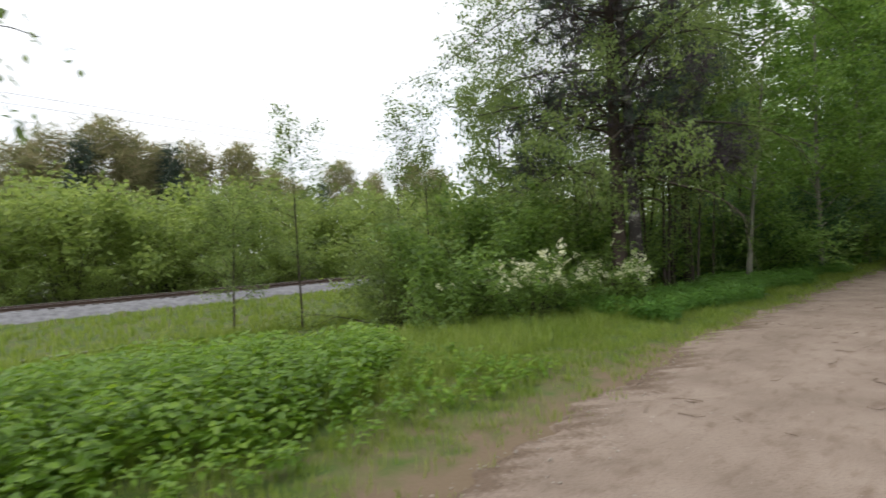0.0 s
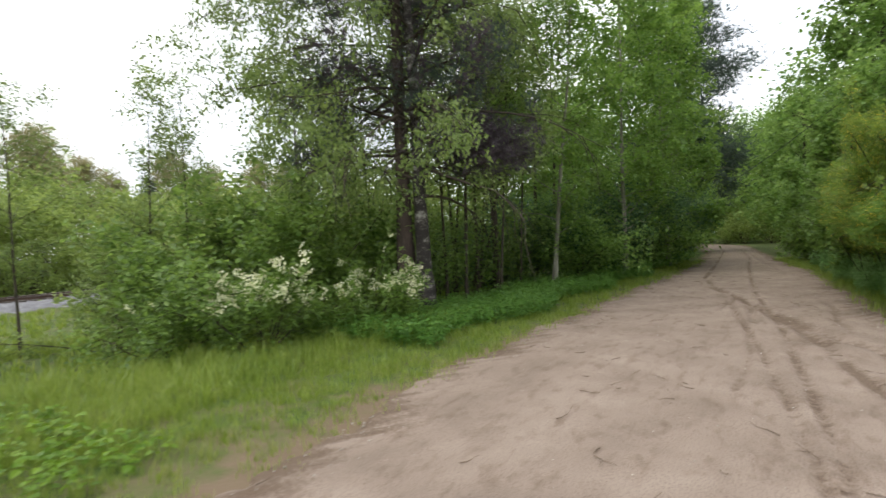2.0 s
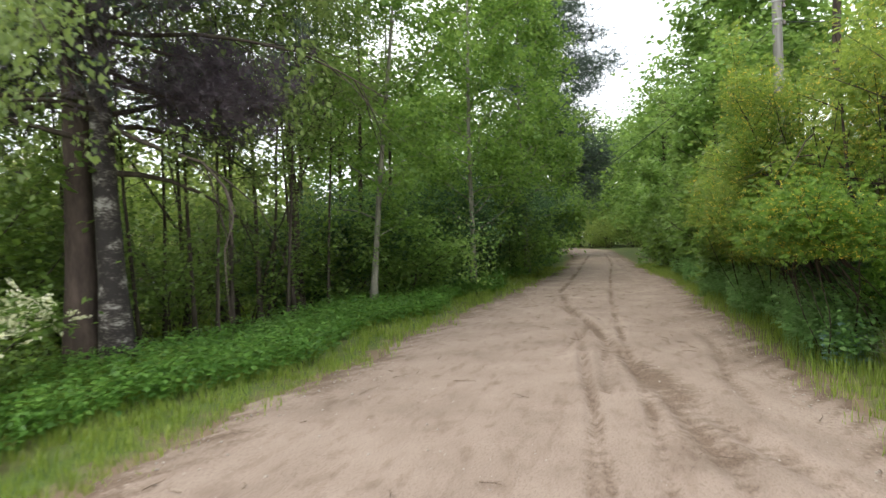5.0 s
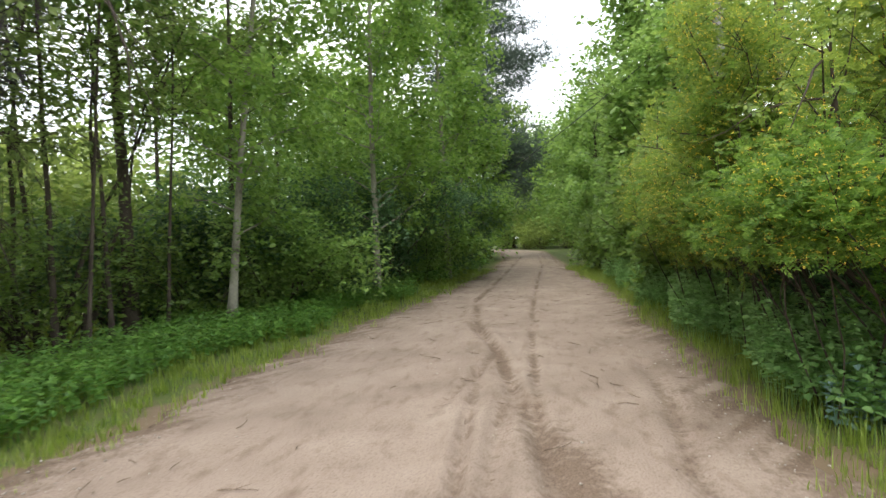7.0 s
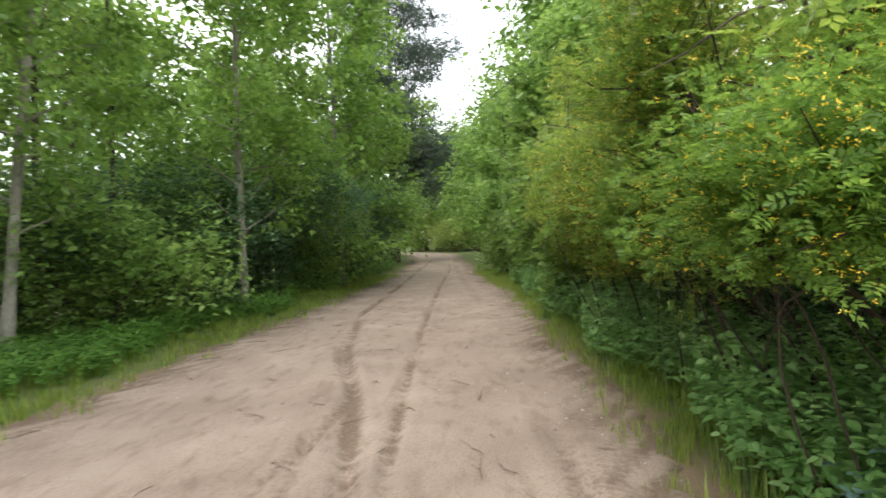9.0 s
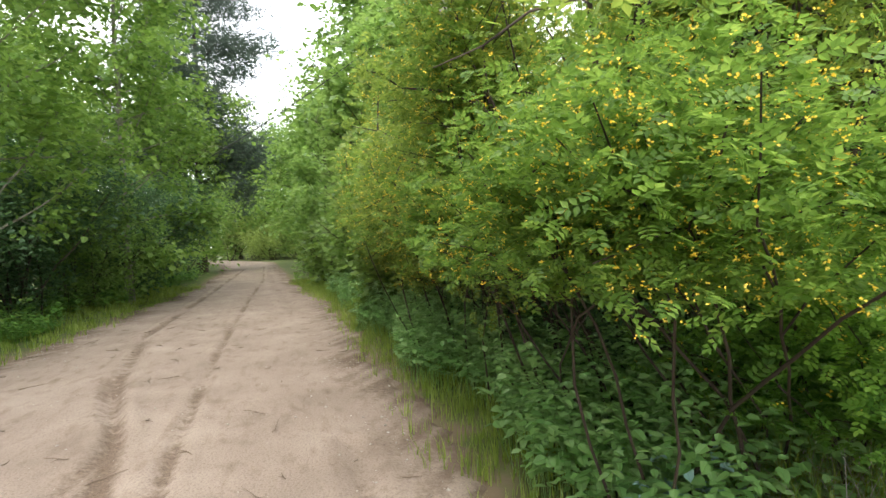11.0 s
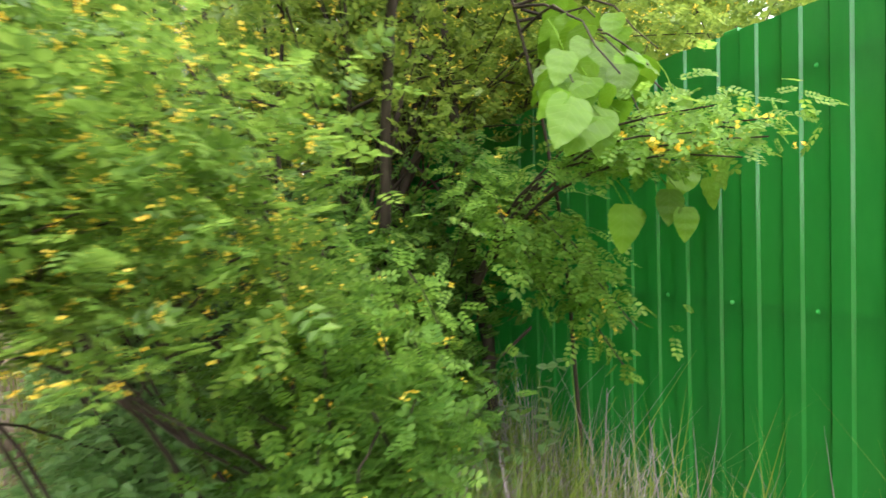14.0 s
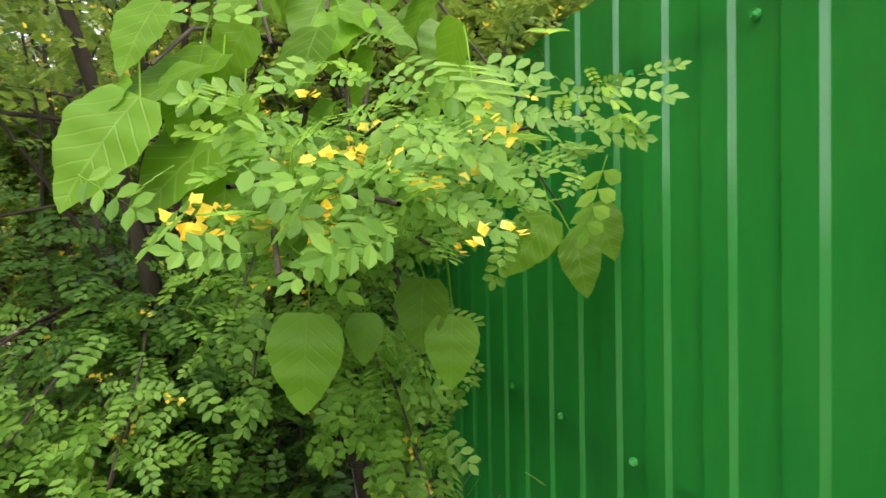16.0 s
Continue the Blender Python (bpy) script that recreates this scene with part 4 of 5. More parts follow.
# added undergrowth: dark leaves stand in for the shaded hollow of the hedge
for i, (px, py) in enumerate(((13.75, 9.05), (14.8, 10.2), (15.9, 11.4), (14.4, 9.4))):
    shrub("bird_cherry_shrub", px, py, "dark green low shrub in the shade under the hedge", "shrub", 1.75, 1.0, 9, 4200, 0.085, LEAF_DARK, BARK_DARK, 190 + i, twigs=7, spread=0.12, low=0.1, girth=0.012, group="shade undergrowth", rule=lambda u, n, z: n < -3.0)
for i, (px, py, tall) in enumerate(((14.3, 6.5, 4.2), (15.7, 7.4, 4.8), (17.3, 8.7, 5.0), (16.2, 9.3, 5.2))):
    shrub("lilac_shrub", px, py, "tall yellow-green shrub behind the green fence", "shrub", tall, 1.9, 11, 8500, 0.13, LEAF_CARAGANA, BARK_DARK, 200 + i, twigs=8, spread=0.2, low=0.3, girth=0.025, group="shrubs behind the fence",
          rule=lambda u, n, z: ((u * DU[0] + n * DN[0] - 12.156) * 0.585 - (u * DU[1] + n * DN[1] - 6.505) * 0.811 > 0.15) | (z > 2.2))

# ---- right of the road, further on ----
tree("maple_tree", *xy(29.8, -4.9), "broad blue-green maple beside the road", "tree", 14, 0.17, 0.1, 2.9, 54, 21000, 0.21, LEAF_MAPLE, BARK_DARK, 110, rule=right_side, clump=14, tv=BROAD_V, tf=BROAD_F, spread=0.25, twigs=6, sag=-15)
tree("maple_tree", 19.2, 15.6, "young light green maple behind the hedge", "tree", 6, 0.08, 0.1, 2.0, 30, 9000, 0.16, LEAF_MAPLE, BARK_DARK, 111, rule=right_side, clump=12, tv=BROAD_V, tf=BROAD_F, spread=0.2, twigs=6, sag=-15)
tree("pine_tree", 21.5, 13.6, "pine trunk rising behind the hedge", "tree", 15, 0.17, 0.62, 2.5, 24, 3000, 0.3, NEEDLES, BARK_PINE, 112, tv=NEEDLE_V, tf=NEEDLE_F, spread=0.2, sag=15, shape="column")
for i, (px, py, tall, reach) in enumerate(((17.9, 14.0, 2.4, 1.5), (20.3, 17.0, 2.6, 1.6), (23.0, 20.3, 3.0, 1.7), (26.0, 23.5, 4.0, 2.2), (22.0, 16.0, 4.5, 2.4), (25.5, 20.5, 6, 3))):
    shrub("maple_shrub", px, py, "leafy young maple shrub at the road edge", "shrub", tall, reach, 10, 4800, 0.145, LEAF_MAPLE if i % 2 else LEAF_SHRUB, BARK_DARK, 120 + i, rule=right_side, tv=LOBE_V, tf=LOBE_F, twigs=7, spread=0.16, low=0.08, group="roadside maple shrubs")
FAR_A = tree("broadleaf_tree", 30, 27.0, "full green roadside tree in the distance", "tree", 9.5, 0.14, 0.06, 3.4, 34, 8000, 0.30, LEAF_MAPLE, BARK_DARK, 130, spread=0.35, clump=14, twigs=4, group="distant roadside trees", far=True)
FAR_B = tree("broadleaf_tree", 27.5, 35.0, "full green roadside tree in the distance", "tree", 10, 0.14, 0.06, 3.4, 34, 8000, 0.30, LEAF_ASPEN, BARK_DARK, 131, spread=0.35, clump=14, twigs=4, group="distant roadside trees", far=True)
for i, (uu, nn, sc) in enumerate(((47, -4.8, 1.0), (54, -4.5, 1.1), (62, -4.2, 1.1), (70, -3, 1.2), (40, -7.5, 1.1), (50, 6.4, 1.0), (58, 7.4, 1.1), (67, 11.0, 1.2), (73, 0.6, 1.35), (70, -3.2, 1.25), (78, 4.0, 1.4), (78, -4, 1.3), (84, 0, 1.4), (88, 6, 1.5), (32, -9.5, 1.0), (46, 11, 1.2), (38, 10, 1.0), (30, 11, 0.9), (60, -9, 1.2), (27, 10.0, 0.9), (34, 8.5, 1.0))):
    px, py = xy(uu, nn)
    c = copy_thing((FAR_A, FAR_B)[i % 2], pose(px, py, ground_at(px, py) - 0.1, 0, 0, 57 * i))
    c.scale = (sc, sc, sc)

# ---- the green sheet-metal fence ----
FENCE_YAW, FP = 54.2, 0.1343
FD = np.array([math.sin(radians(FENCE_YAW)), math.cos(radians(FENCE_YAW))])
FN = np.array([-FD[1], FD[0]])  # towards the road
FA = np.array([12.156, 6.505])
FTOP = 2.02
fence = thing("fence", pose(FA[0], FA[1], 0.05, 0, 0, 90 - FENCE_YAW), "tall green corrugated metal fence along the verge", "fence")


def fence_sheet(first, count):
    """One profiled sheet of so many waves, with rounded folds; the valleys hold the screws."""
    pts = []
    for k in range(first, first + count):
        for mid, sgn in ((0.29, 1), (0.71, -1)):
            # the falling fold gets an added groove that imitates its dark reflection line
            for q, t in ((-0.03, 0.0), (-0.026, 0.03), (-0.022, 0.12), (0.022, 0.88), (0.026, 0.97), (0.03, 1.0)) if sgn > 0 else ((-0.02, 0.0), (-0.016, 0.06), (0.012, 0.98), (0.016, 1.7), (0.024, 1.7), (0.030, 1.0)):
                pts.append(((k + mid + q) * FP, 0.0085 * (t if sgn > 0 else 1 - t)))
    pts.insert(0, ((first - 0.2) * FP, 0.0))
    pts.append(((first + count - 0.18) * FP, 0.0))
    zs = [0.0, 0.5, 1.0, 1.5, FTOP - 0.05]
    bm = bmesh.new()
    rows = [[bm.verts.new((s, dpt + 0.0012 * math.sin(3 * z + first) * math.sin(s * 5), z)) for s, dpt in pts] for z in zs]
    for a, b in zip(rows[:-1], rows[1:]):
        for i in range(len(pts) - 1):
            bm.faces.new((a[i], a[i + 1], b[i + 1], b[i])).smooth = False
    bmesh.ops.solidify(bm, geom=bm.faces[:], thickness=0.0012)
    return bm


for sheet_no in range(-2, 9):
    sh = part("sheet", fence_sheet(sheet_no * 8 - 3, 8), FENCE_GREEN, fence)
    sh.location.y = 0.0014 * (sheet_no % 2)
for z in (0.36, 1.09, 1.81):
    bm = bmesh.new()
    bmesh.ops.create_cube(bm, size=1, matrix=Matrix.Translation((3.3, -0.025, z)) @ Matrix.Diagonal((11.2, 0.04, 0.02, 1)))
    bmesh.ops.bevel(bm, geom=bm.edges[:], offset=0.003, segments=1, affect="EDGES")
    part("rail", bm, FENCE_GREEN, fence)
for i in range(-1, 4):
    bm = bmesh.new()
    bmesh.ops.create_cube(bm, size=1, matrix=Matrix.Translation((2.5 * i + 0.3, -0.075, 0.95)) @ Matrix.Diagonal((0.06, 0.06, 2.1, 1)))
    bmesh.ops.bevel(bm, geom=bm.edges[:], offset=0.004, segments=1, affect="EDGES")
    part("post", bm, FENCE_GREEN, fence)
bm = bmesh.new()
bmesh.ops.create_cone(bm, cap_ends=True, segments=12, radius1=0.0085, radius2=0.0075, depth=0.003, matrix=Matrix.Translation((0, 0, 0.0015)))
bmesh.ops.create_cone(bm, cap_ends=True, segments=6, radius1=0.0052, radius2=0.0046, depth=0.006, matrix=Matrix.Translation((0, 0, 0.006)))
screw_me = bpy.data.meshes.new("screw")
bm.to_mesh(screw_me)
bm.free()
screw_me.materials.append(FENCE_GREEN)
for k in range(-10, 26, 2):
    for z in (0.36, 1.09, 1.79):
        sc = mpart("screw", screw_me, fence)
        sc.matrix_basis = pose(k * FP, 0.003, z, -90, 0, 17 * k)

# ---- utility pole by the road ----
pole_x, pole_y = 19.9, 14.1
upole = thing("utility_pole", pose(pole_x, pole_y, 0.0), "weathered grey wooden utility pole with wires", "utility pole")
mpart("pole", mesh_of("pole", *tube([(0, 0, -0.3), (0, 0, 2.5), (0.01, 0, 5), (0.02, 0, 7.75)], [0.15, 0.14, 0.125, 0.11], 12), POLE_WOOD, True), upole)
bm = bmesh.new()
bmesh.ops.create_cone(bm, cap_ends=True, segments=12, radius1=0.112, radius2=0.05, depth=0.06, matrix=Matrix.Translation((0.02, 0, 7.78)))
part("cap", bm, POLE_WOOD, upole)
for z in (6.95, 7.45):
    bm = bmesh.new()
    bmesh.ops.create_cone(bm, cap_ends=True, segments=14, radius1=0.128, radius2=0.127, depth=0.05, matrix=Matrix.Translation((0.018, 0, z)))
    part("band", bm, STEEL, upole)
for z, a in ((7.5, 0.4), (7.35, 0.4), (6.9, 0.4)):
    bm = bmesh.new()
    bmesh.ops.create_cone(bm, cap_ends=True, segments=10, radius1=0.045, radius2=0.03, depth=0.11, matrix=Matrix.Translation((0.2 * math.cos(a), -0.2 * math.sin(a), z)))
    bmesh.ops.create_cone(bm, cap_ends=True, segments=6, radius1=0.012, radius2=0.012, depth=0.2, matrix=pose(0.12 * math.cos(a), -0.12 * math.sin(a), z - 0.03, 0, 90, -math.degrees(a)))
    part("insulator", bm, PORCELAIN, upole)


def wire(name, a, b, sag, radius, label):
    a, b = np.array(a, float), np.array(b, float)
    t = np.linspace(0, 1, 24)[:, None]
    pts = a + (b - a) * t - np.array([0, 0, sag]) * 4 * t * (1 - t)
    ob = new(name, mesh_of(name, *tube(pts, np.full(24, radius), 5), CABLE, True))
    return tagged(ob, label, "cable", "overhead wires")


wire("overhead_wire", (pole_x + 0.18, pole_y - 0.08, 7.5), (pole_x + 18, pole_y - 8, 9.5), 0.5, 0.012, "thin black overhead wire running from the pole")
wire("overhead_wire", (pole_x + 0.18, pole_y - 0.08, 6.9), (pole_x + 20, pole_y - 14, 7.0), 0.6, 0.012, "thin black overhead wire running from the pole")
wire("overhead_wire", (pole_x - 0.05, pole_y + 0.05, 6.8), (16.4, 17.4, 3.2), 0.15, 0.01, "thin black stay wire hanging from the pole")

# ---- railway: far ballasted track and a grown-over siding ----
def rail_mesh(length):
    """A rail's section drawn out along x."""
    sec = [(-0.07, 0), (0.07, 0), (0.07, 0.012), (0.012, 0.03), (0.012, 0.115), (0.036, 0.125), (0.036, 0.155), (0.028, 0.16), (-0.028, 0.16), (-0.036, 0.155), (-0.036, 0.125), (-0.012, 0.115), (-0.012, 0.03), (-0.07, 0.012)]
    k = len(sec)
    v = np.array([(x, a, b) for x in (0, length) for a, b in sec])
    f = np.array([[i, (i + 1) % k, k + (i + 1) % k, k + i] for i in range(k)])
    return mesh_of("rail", v, f, [RUST, RAIL_TOP], False, [1 if i in (6, 7, 8) else 0 for i in range(k)])


track = thing("railway_track", pose(0, 0, 0, 0, 0, ROAD_YAW), "railway track on pale grey ballast", "railway", kind="structure")
for n0 in (30.9, 32.42):
    r_ob = mpart("rail", rail_mesh(260), track)
    r_ob.location = (-100, n0, -0.31)
bm = bmesh.new()
bmesh.ops.create_cube(bm, size=1, matrix=Matrix.Diagonal((0.24, 2.6, 0.16, 1)))
bmesh.ops.bevel(bm, geom=bm.edges[:], offset=0.015, segments=1, affect="EDGES")
slp = bpy.data.meshes.new("sleeper")
bm.to_mesh(slp)
bm.free()
slp.materials.append(SLEEPER)
for i in range(110):
    s_ob = mpart("sleeper", slp, track)
    s_ob.location = (-22 + i * 0.6, 31.66, -0.37)
bu, bn = spread([(-110, -20, 3), (-20, 50, 0.35), (50, 160, 3)]), np.linspace(28.1, 35.2, 24)
jit = np.random.default_rng(5)
v, f = sheet(bu, bn, lambda u, n: height(u, n) + 0.035 + jit.uniform(-0.025, 0.025, u.shape) - 0.05 * (n < 28.3))
bal = new("ballast_bed", mesh_of("ballast_bed", v, f, BALLAST))
bal.matrix_basis = pose(0, 0, 0, 0, 0, ROAD_YAW)
tagged(bal, "pale grey crushed-stone ballast under the rails", "ballast", kind="stuff")
siding = thing("siding_track", pose(0, 0, 0, 0, 0, ROAD_YAW), "old grown-over siding rails half hidden in weeds", "railway", kind="structure")
for n0 in (16.2,):
    for a, ln, rz in ((-25, 27.2, -0.86), (2.35, 3.6, -0.77), (6.1, 12.4, -0.86), (18.6, 25, -0.86)):
        r_ob = mpart("rail", rail_mesh(ln), siding)
        r_ob.location = (a, n0, rz)

# two wires above the railway
for dz in (0.0, 0.55):
    p0, p1 = xy(-60, 36), xy(120, 36)
    wire("overhead_wire", (*p0, 12.4 + dz), (*p1, 8.4 + dz), 0.7, 0.012, "thin wire strung high above the railway")

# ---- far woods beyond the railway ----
PINE_A = tree("pine_tree", *xy(4, 62), "distant bushy-topped pine in the far tree line", "tree", 15.5, 0.2, 0.4, 2.8, 26, 2000, 0.55, NEEDLES_HAZED, BARK_PINE, 140, tv=FAR_NEEDLE_V, tf=FAR_NEEDLE_F, spread=0.4, sag=15, shape="top", rise=0.35, droop=0.03, group="distant pines", twigs=4, far=True, clump=2)
PINE_B = tree("pine_tree", *xy(12, 64), "distant bushy-topped pine in the far tree line", "tree", 15, 0.2, 0.35, 2.6, 26, 2000, 0.55, NEEDLES_HAZED, BARK_PINE, 141, tv=FAR_NEEDLE_V, tf=FAR_NEEDLE_F, spread=0.4, sag=15, shape="top", rise=0.35, droop=0.03, group="distant pines", twigs=4, far=True, clump=2)
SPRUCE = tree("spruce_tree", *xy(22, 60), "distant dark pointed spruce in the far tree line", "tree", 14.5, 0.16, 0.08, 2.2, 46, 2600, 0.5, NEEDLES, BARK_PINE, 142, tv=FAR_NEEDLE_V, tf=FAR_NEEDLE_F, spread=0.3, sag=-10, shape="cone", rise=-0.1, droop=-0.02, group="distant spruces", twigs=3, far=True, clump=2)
rr = np.random.default_rng(9)
FAR_PINES = [(-8, 64, 0.9), (-2, 62, 0.95), (3, 66, 0.85), (9, 60, 0.85), (14, 61, 1.0), (16.5, 63, 1.04), (19, 62, 1.0), (22, 64, 0.92), (25, 62, 0.98), (27.5, 66, 0.92), (30, 61, 0.95), (33, 66, 0.85), (36, 64, 0.82), (40, 66, 0.8), (44, 65, 0.85), (48, 66, 0.95), (53, 64, 0.9), (59, 62, 0.95), (66, 64, 1.0), (75, 62, 1.0), (-16, 62, 0.9), (-25, 62, 0.95)]
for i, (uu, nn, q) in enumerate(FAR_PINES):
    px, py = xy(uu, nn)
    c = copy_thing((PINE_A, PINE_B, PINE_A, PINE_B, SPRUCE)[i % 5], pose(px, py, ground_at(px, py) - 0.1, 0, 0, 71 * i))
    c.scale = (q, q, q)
BELT = [shrub("willow_thicket", *xy(2 + 6 * i, 40), "tall pale green willow thicket beyond the railway", "shrub", 8.0, 3.6, 12, 2700, 0.4, LEAF_FAR, BARK_DARK, 150 + i, twigs=5, spread=0.4, low=0.05, group="thicket beyond the railway", girth=0.04, far=True) for i in range(3)]
for i in range(50):
    uu, nn = -30 + 2.2 * i + rr.uniform(-1, 1), 39.5 + (i * 7 % 4) * 3.4 + rr.uniform(-0.8, 0.8)
    px, py = xy(uu, nn)
    c = copy_thing(BELT[i % 3], pose(px, py, ground_at(px, py) - 0.1, 0, 0, 83 * i))
    q = rr.uniform(0.75, 1.05) + 0.03 * (nn - 39)
    c.scale = (q, q, q)

for i in range(22):
    px, py = xy(-22 + 3.4 * i + rr.uniform(-1, 1), 38.0 + rr.uniform(-0.6, 0.8))
    c = copy_thing(BELT[i % 3], pose(px, py, ground_at(px, py) - 0.1, 0, 0, 47 * i))
    q = rr.uniform(0.3, 0.5)
    c.scale = (q, q, q)

for i in range(18):
    px, py = xy(-30 + 5.2 * i + rr.uniform(-1, 1), 54 + rr.uniform(-1, 1))
    c = copy_thing(BELT[i % 3], pose(px, py, ground_at(px, py) - 0.1, 0, 0, 29 * i))
    c.scale = (0.95, 0.95, 0.8)

# added woods, unseen behind the walker, that close off light there and behind the fence
for i, (uu, nn) in enumerate(((-48, -14), (-52, -2), (-50, 8), (-40, 14), (-30, -22), (-8, -26), (8, -22), (18, -14), (26, -14), (34, -15), (22, -9.5))):
    px, py = xy(uu, nn)
    c = copy_thing((FAR_A, FAR_B)[i % 2], pose(px, py, ground_at(px, py) - 0.1, 0, 0, 37 * i + 11))
    c.scale = (0.85, 0.85, 0.85)
for i, (uu, nn, q) in enumerate(((98, -6, 0.8), (99, 1, 0.9), (104, 2, 1.1), (104, -3, 1.1), (106, 7, 1.1), (100, -1, 0.9), (97, 3, 0.8), (64, -3.8, 0.4), (70, -5.2, 0.5), (66, 10.5, 0.4), (68.5, 0.4, 0.5), (70.5, 2.0, 0.45), (67, -2.2, 0.6), (75, 4.6, 0.7), (57, -4.0, 0.35), (56, 6.0, 0.35), (74, 1.5, 0.7), (80, -2, 0.5), (86, 3, 0.7), (84, 8, 0.7), (90, -4, 0.8), (78, 17, 0.5), (92, 6, 0.9), (74, -8, 0.6), (82, -9, 0.8), (40, 13, 0.6), (50, 14, 0.7), (30, 17, 0.6), (62, 12, 0.7), (15, 12, 0.6), (18, 13, 0.75), (21.5, 13, 0.8), (12, 13, 0.5), (25, 14, 0.8), (23, 10.5, 0.55))):
    px, py = xy(uu, nn)
    c = copy_thing(BELT[i % 3], pose(px, py, ground_at(px, py) - 0.1, 0, 0, 59 * i))
    c.scale = (q, q, q)

# ---- the linden and caragana sprays by the fence ----
def linden_leaf_mesh():
    """A heart-shaped, toothed leaf with folded halves and raised veins, one long along y."""
    bm = bmesh.new()
    steps = 18
    mids, edges_l, edges_r = [], [], []
    for i in range(steps + 1):
        t = i / steps
        w = 0.95 * t ** 0.50 * (1 - t) ** 0.98 + 0.03 * math.exp(-((t - 0.9) / 0.06) ** 2) * (1 - t) * 4
        tooth = 0.012 * (i % 2)
        back = -0.07 * math.exp(-t * 14)
        mids.append(bm.verts.new((0, t, -0.18 * t * t)))
        for sgn, store in ((1, edges_r), (-1, edges_l)):
            store.append(bm.verts.new((sgn * (w + tooth), t + back - 0.05 * w, 0.14 * w - 0.18 * t * t + 0.018 * math.sin(t * 22))))
    for i in range(steps):
        if i == 0:
            bm.faces.new((mids[0], edges_r[1], mids[1]))
            bm.faces.new((mids[0], mids[1], edges_l[1]))
        else:
            bm.faces.new((mids[i], edges_r[i], edges_r[i + 1], mids[i + 1]))
            bm.faces.new((mids[i], mids[i + 1], edges_l[i + 1], edges_l[i]))
    loose = [v for v in bm.verts if not v.link_faces]
    bmesh.ops.delete(bm, geom=loose, context="VERTS")
    me = bpy.data.meshes.new("leaf")
    bm.to_mesh(me)
    bm.free()
    me.polygons.foreach_set("use_smooth", np.full(len(me.polygons), True))
    me.materials.append(LEAF_LINDEN)
    return me


linden_me = linden_leaf_mesh()
LX, LY = 12.75, 7.15
linden = thing("linden_sapling", pose(LX, LY, 0.0), "linden sapling with broad light green heart-shaped leaves by the fence", "tree")
lr = np.random.default_rng(77)
trunk_line = limb_line((0, 0, -0.05), (-0.05, 0.0, 1), 2.5, 0.0, lr, 8, 0.05)
mpart("trunk", mesh_of("trunk", *tube(trunk_line, np.linspace(0.010, 0.005, len(trunk_line)), 8), BARK_BROWN, True), linden)
SPRAYS = [  # where a twig ends, in the world, how many leaves it bears, and how long they are
    ((11.83, 7.20, 1.77), 4, 0.105), ((11.88, 7.08, 1.79), 4, 0.11), ((11.95, 7.00, 1.66), 3, 0.11), ((12.00, 6.98, 1.62), 3, 0.105), ((12.34, 6.78, 1.60), 3, 0.09), ((12.0, 7.04, 1.86), 6, 0.12), ((12.2, 6.93, 1.93), 7, 0.12), ((12.05, 7.12, 2.0), 6, 0.12), ((12.0, 6.98, 1.84), 4, 0.11), ((12.3, 6.85, 1.78), 5, 0.11),
]
for end, cnt, ln in SPRAYS:
    e = np.array(end) - np.array([LX, LY, 0])
    st = along(trunk_line, 0.72 + 0.2 * lr.uniform())[0]
    t = np.linspace(0, 1, 8)[:, None]
    l = st + (e - st) * t + np.array([0, 0, 0.12]) * 4 * t * (1 - t) + lr.normal(0, 0.008, (8, 3))
    mpart("twig", mesh_of("twig", *tube(l, np.linspace(0.006, 0.0022, 8), 6), BARK_BROWN, True), linden)
    for j in range(cnt):
        p, d = along(l, 1.0 - 0.085 * j * (1.1 if cnt > 4 else 1.3))
        az = lr.uniform(-2.6, 0.2) + math.pi
        way = np.array([math.cos(az) * 0.55, math.sin(az) * 0.55, -0.75 + lr.uniform(-0.25, 0.35)])
        facing = np.array([-0.8, -0.25, 0.75]) + lr.normal(0, 0.2, 3)
        m3 = frames(way[None], facing[None], [ln * lr.uniform(0.8, 1.08)])[0]
        stalk = way / np.linalg.norm(way) * 0.03
        lf = mpart("leaf", linden_me, linden)
        m4 = Matrix([[*m3[i], (p + stalk)[i]] for i in range(3)] + [[0, 0, 0, 1]])
        lf.matrix_basis = m4

# the large leaves that hang lowest: where each stalk ends, and the way to its tip
HANGING = [
    (11.99, 7.08, 1.46, -0.025, 0.001, -0.134),
    (12.07, 6.91, 1.45, -0.021, -0.001, -0.099),
    (12.07, 6.95, 1.50, -0.023, 0.003, -0.103),
    (12.07, 7.04, 1.45, -0.020, -0.005, -0.073),
    (12.35, 6.78, 1.55, -0.017, -0.032, -0.104),
    (12.36, 6.82, 1.59, -0.036, 0.081, -0.103),
    (12.39, 6.75, 1.61, -0.017, -0.047, -0.100),
    (11.92, 7.14, 1.68, -0.026, -0.001, -0.117),
    (11.86, 7.21, 1.72, -0.086, 0.044, -0.125),
    (11.92, 7.18, 1.77, -0.042, 0.015, -0.096),
    (11.91, 7.23, 1.85, -0.055, 0.023, -0.094),
    (11.95, 7.14, 1.71, -0.119, 0.090, -0.118),
    (11.95, 7.17, 1.79, -0.124, 0.091, -0.091),
    (12.05, 7.06, 1.87, 0.034, -0.110, -0.042),
    (12.18, 6.91, 1.79, -0.001, -0.068, -0.081),
]
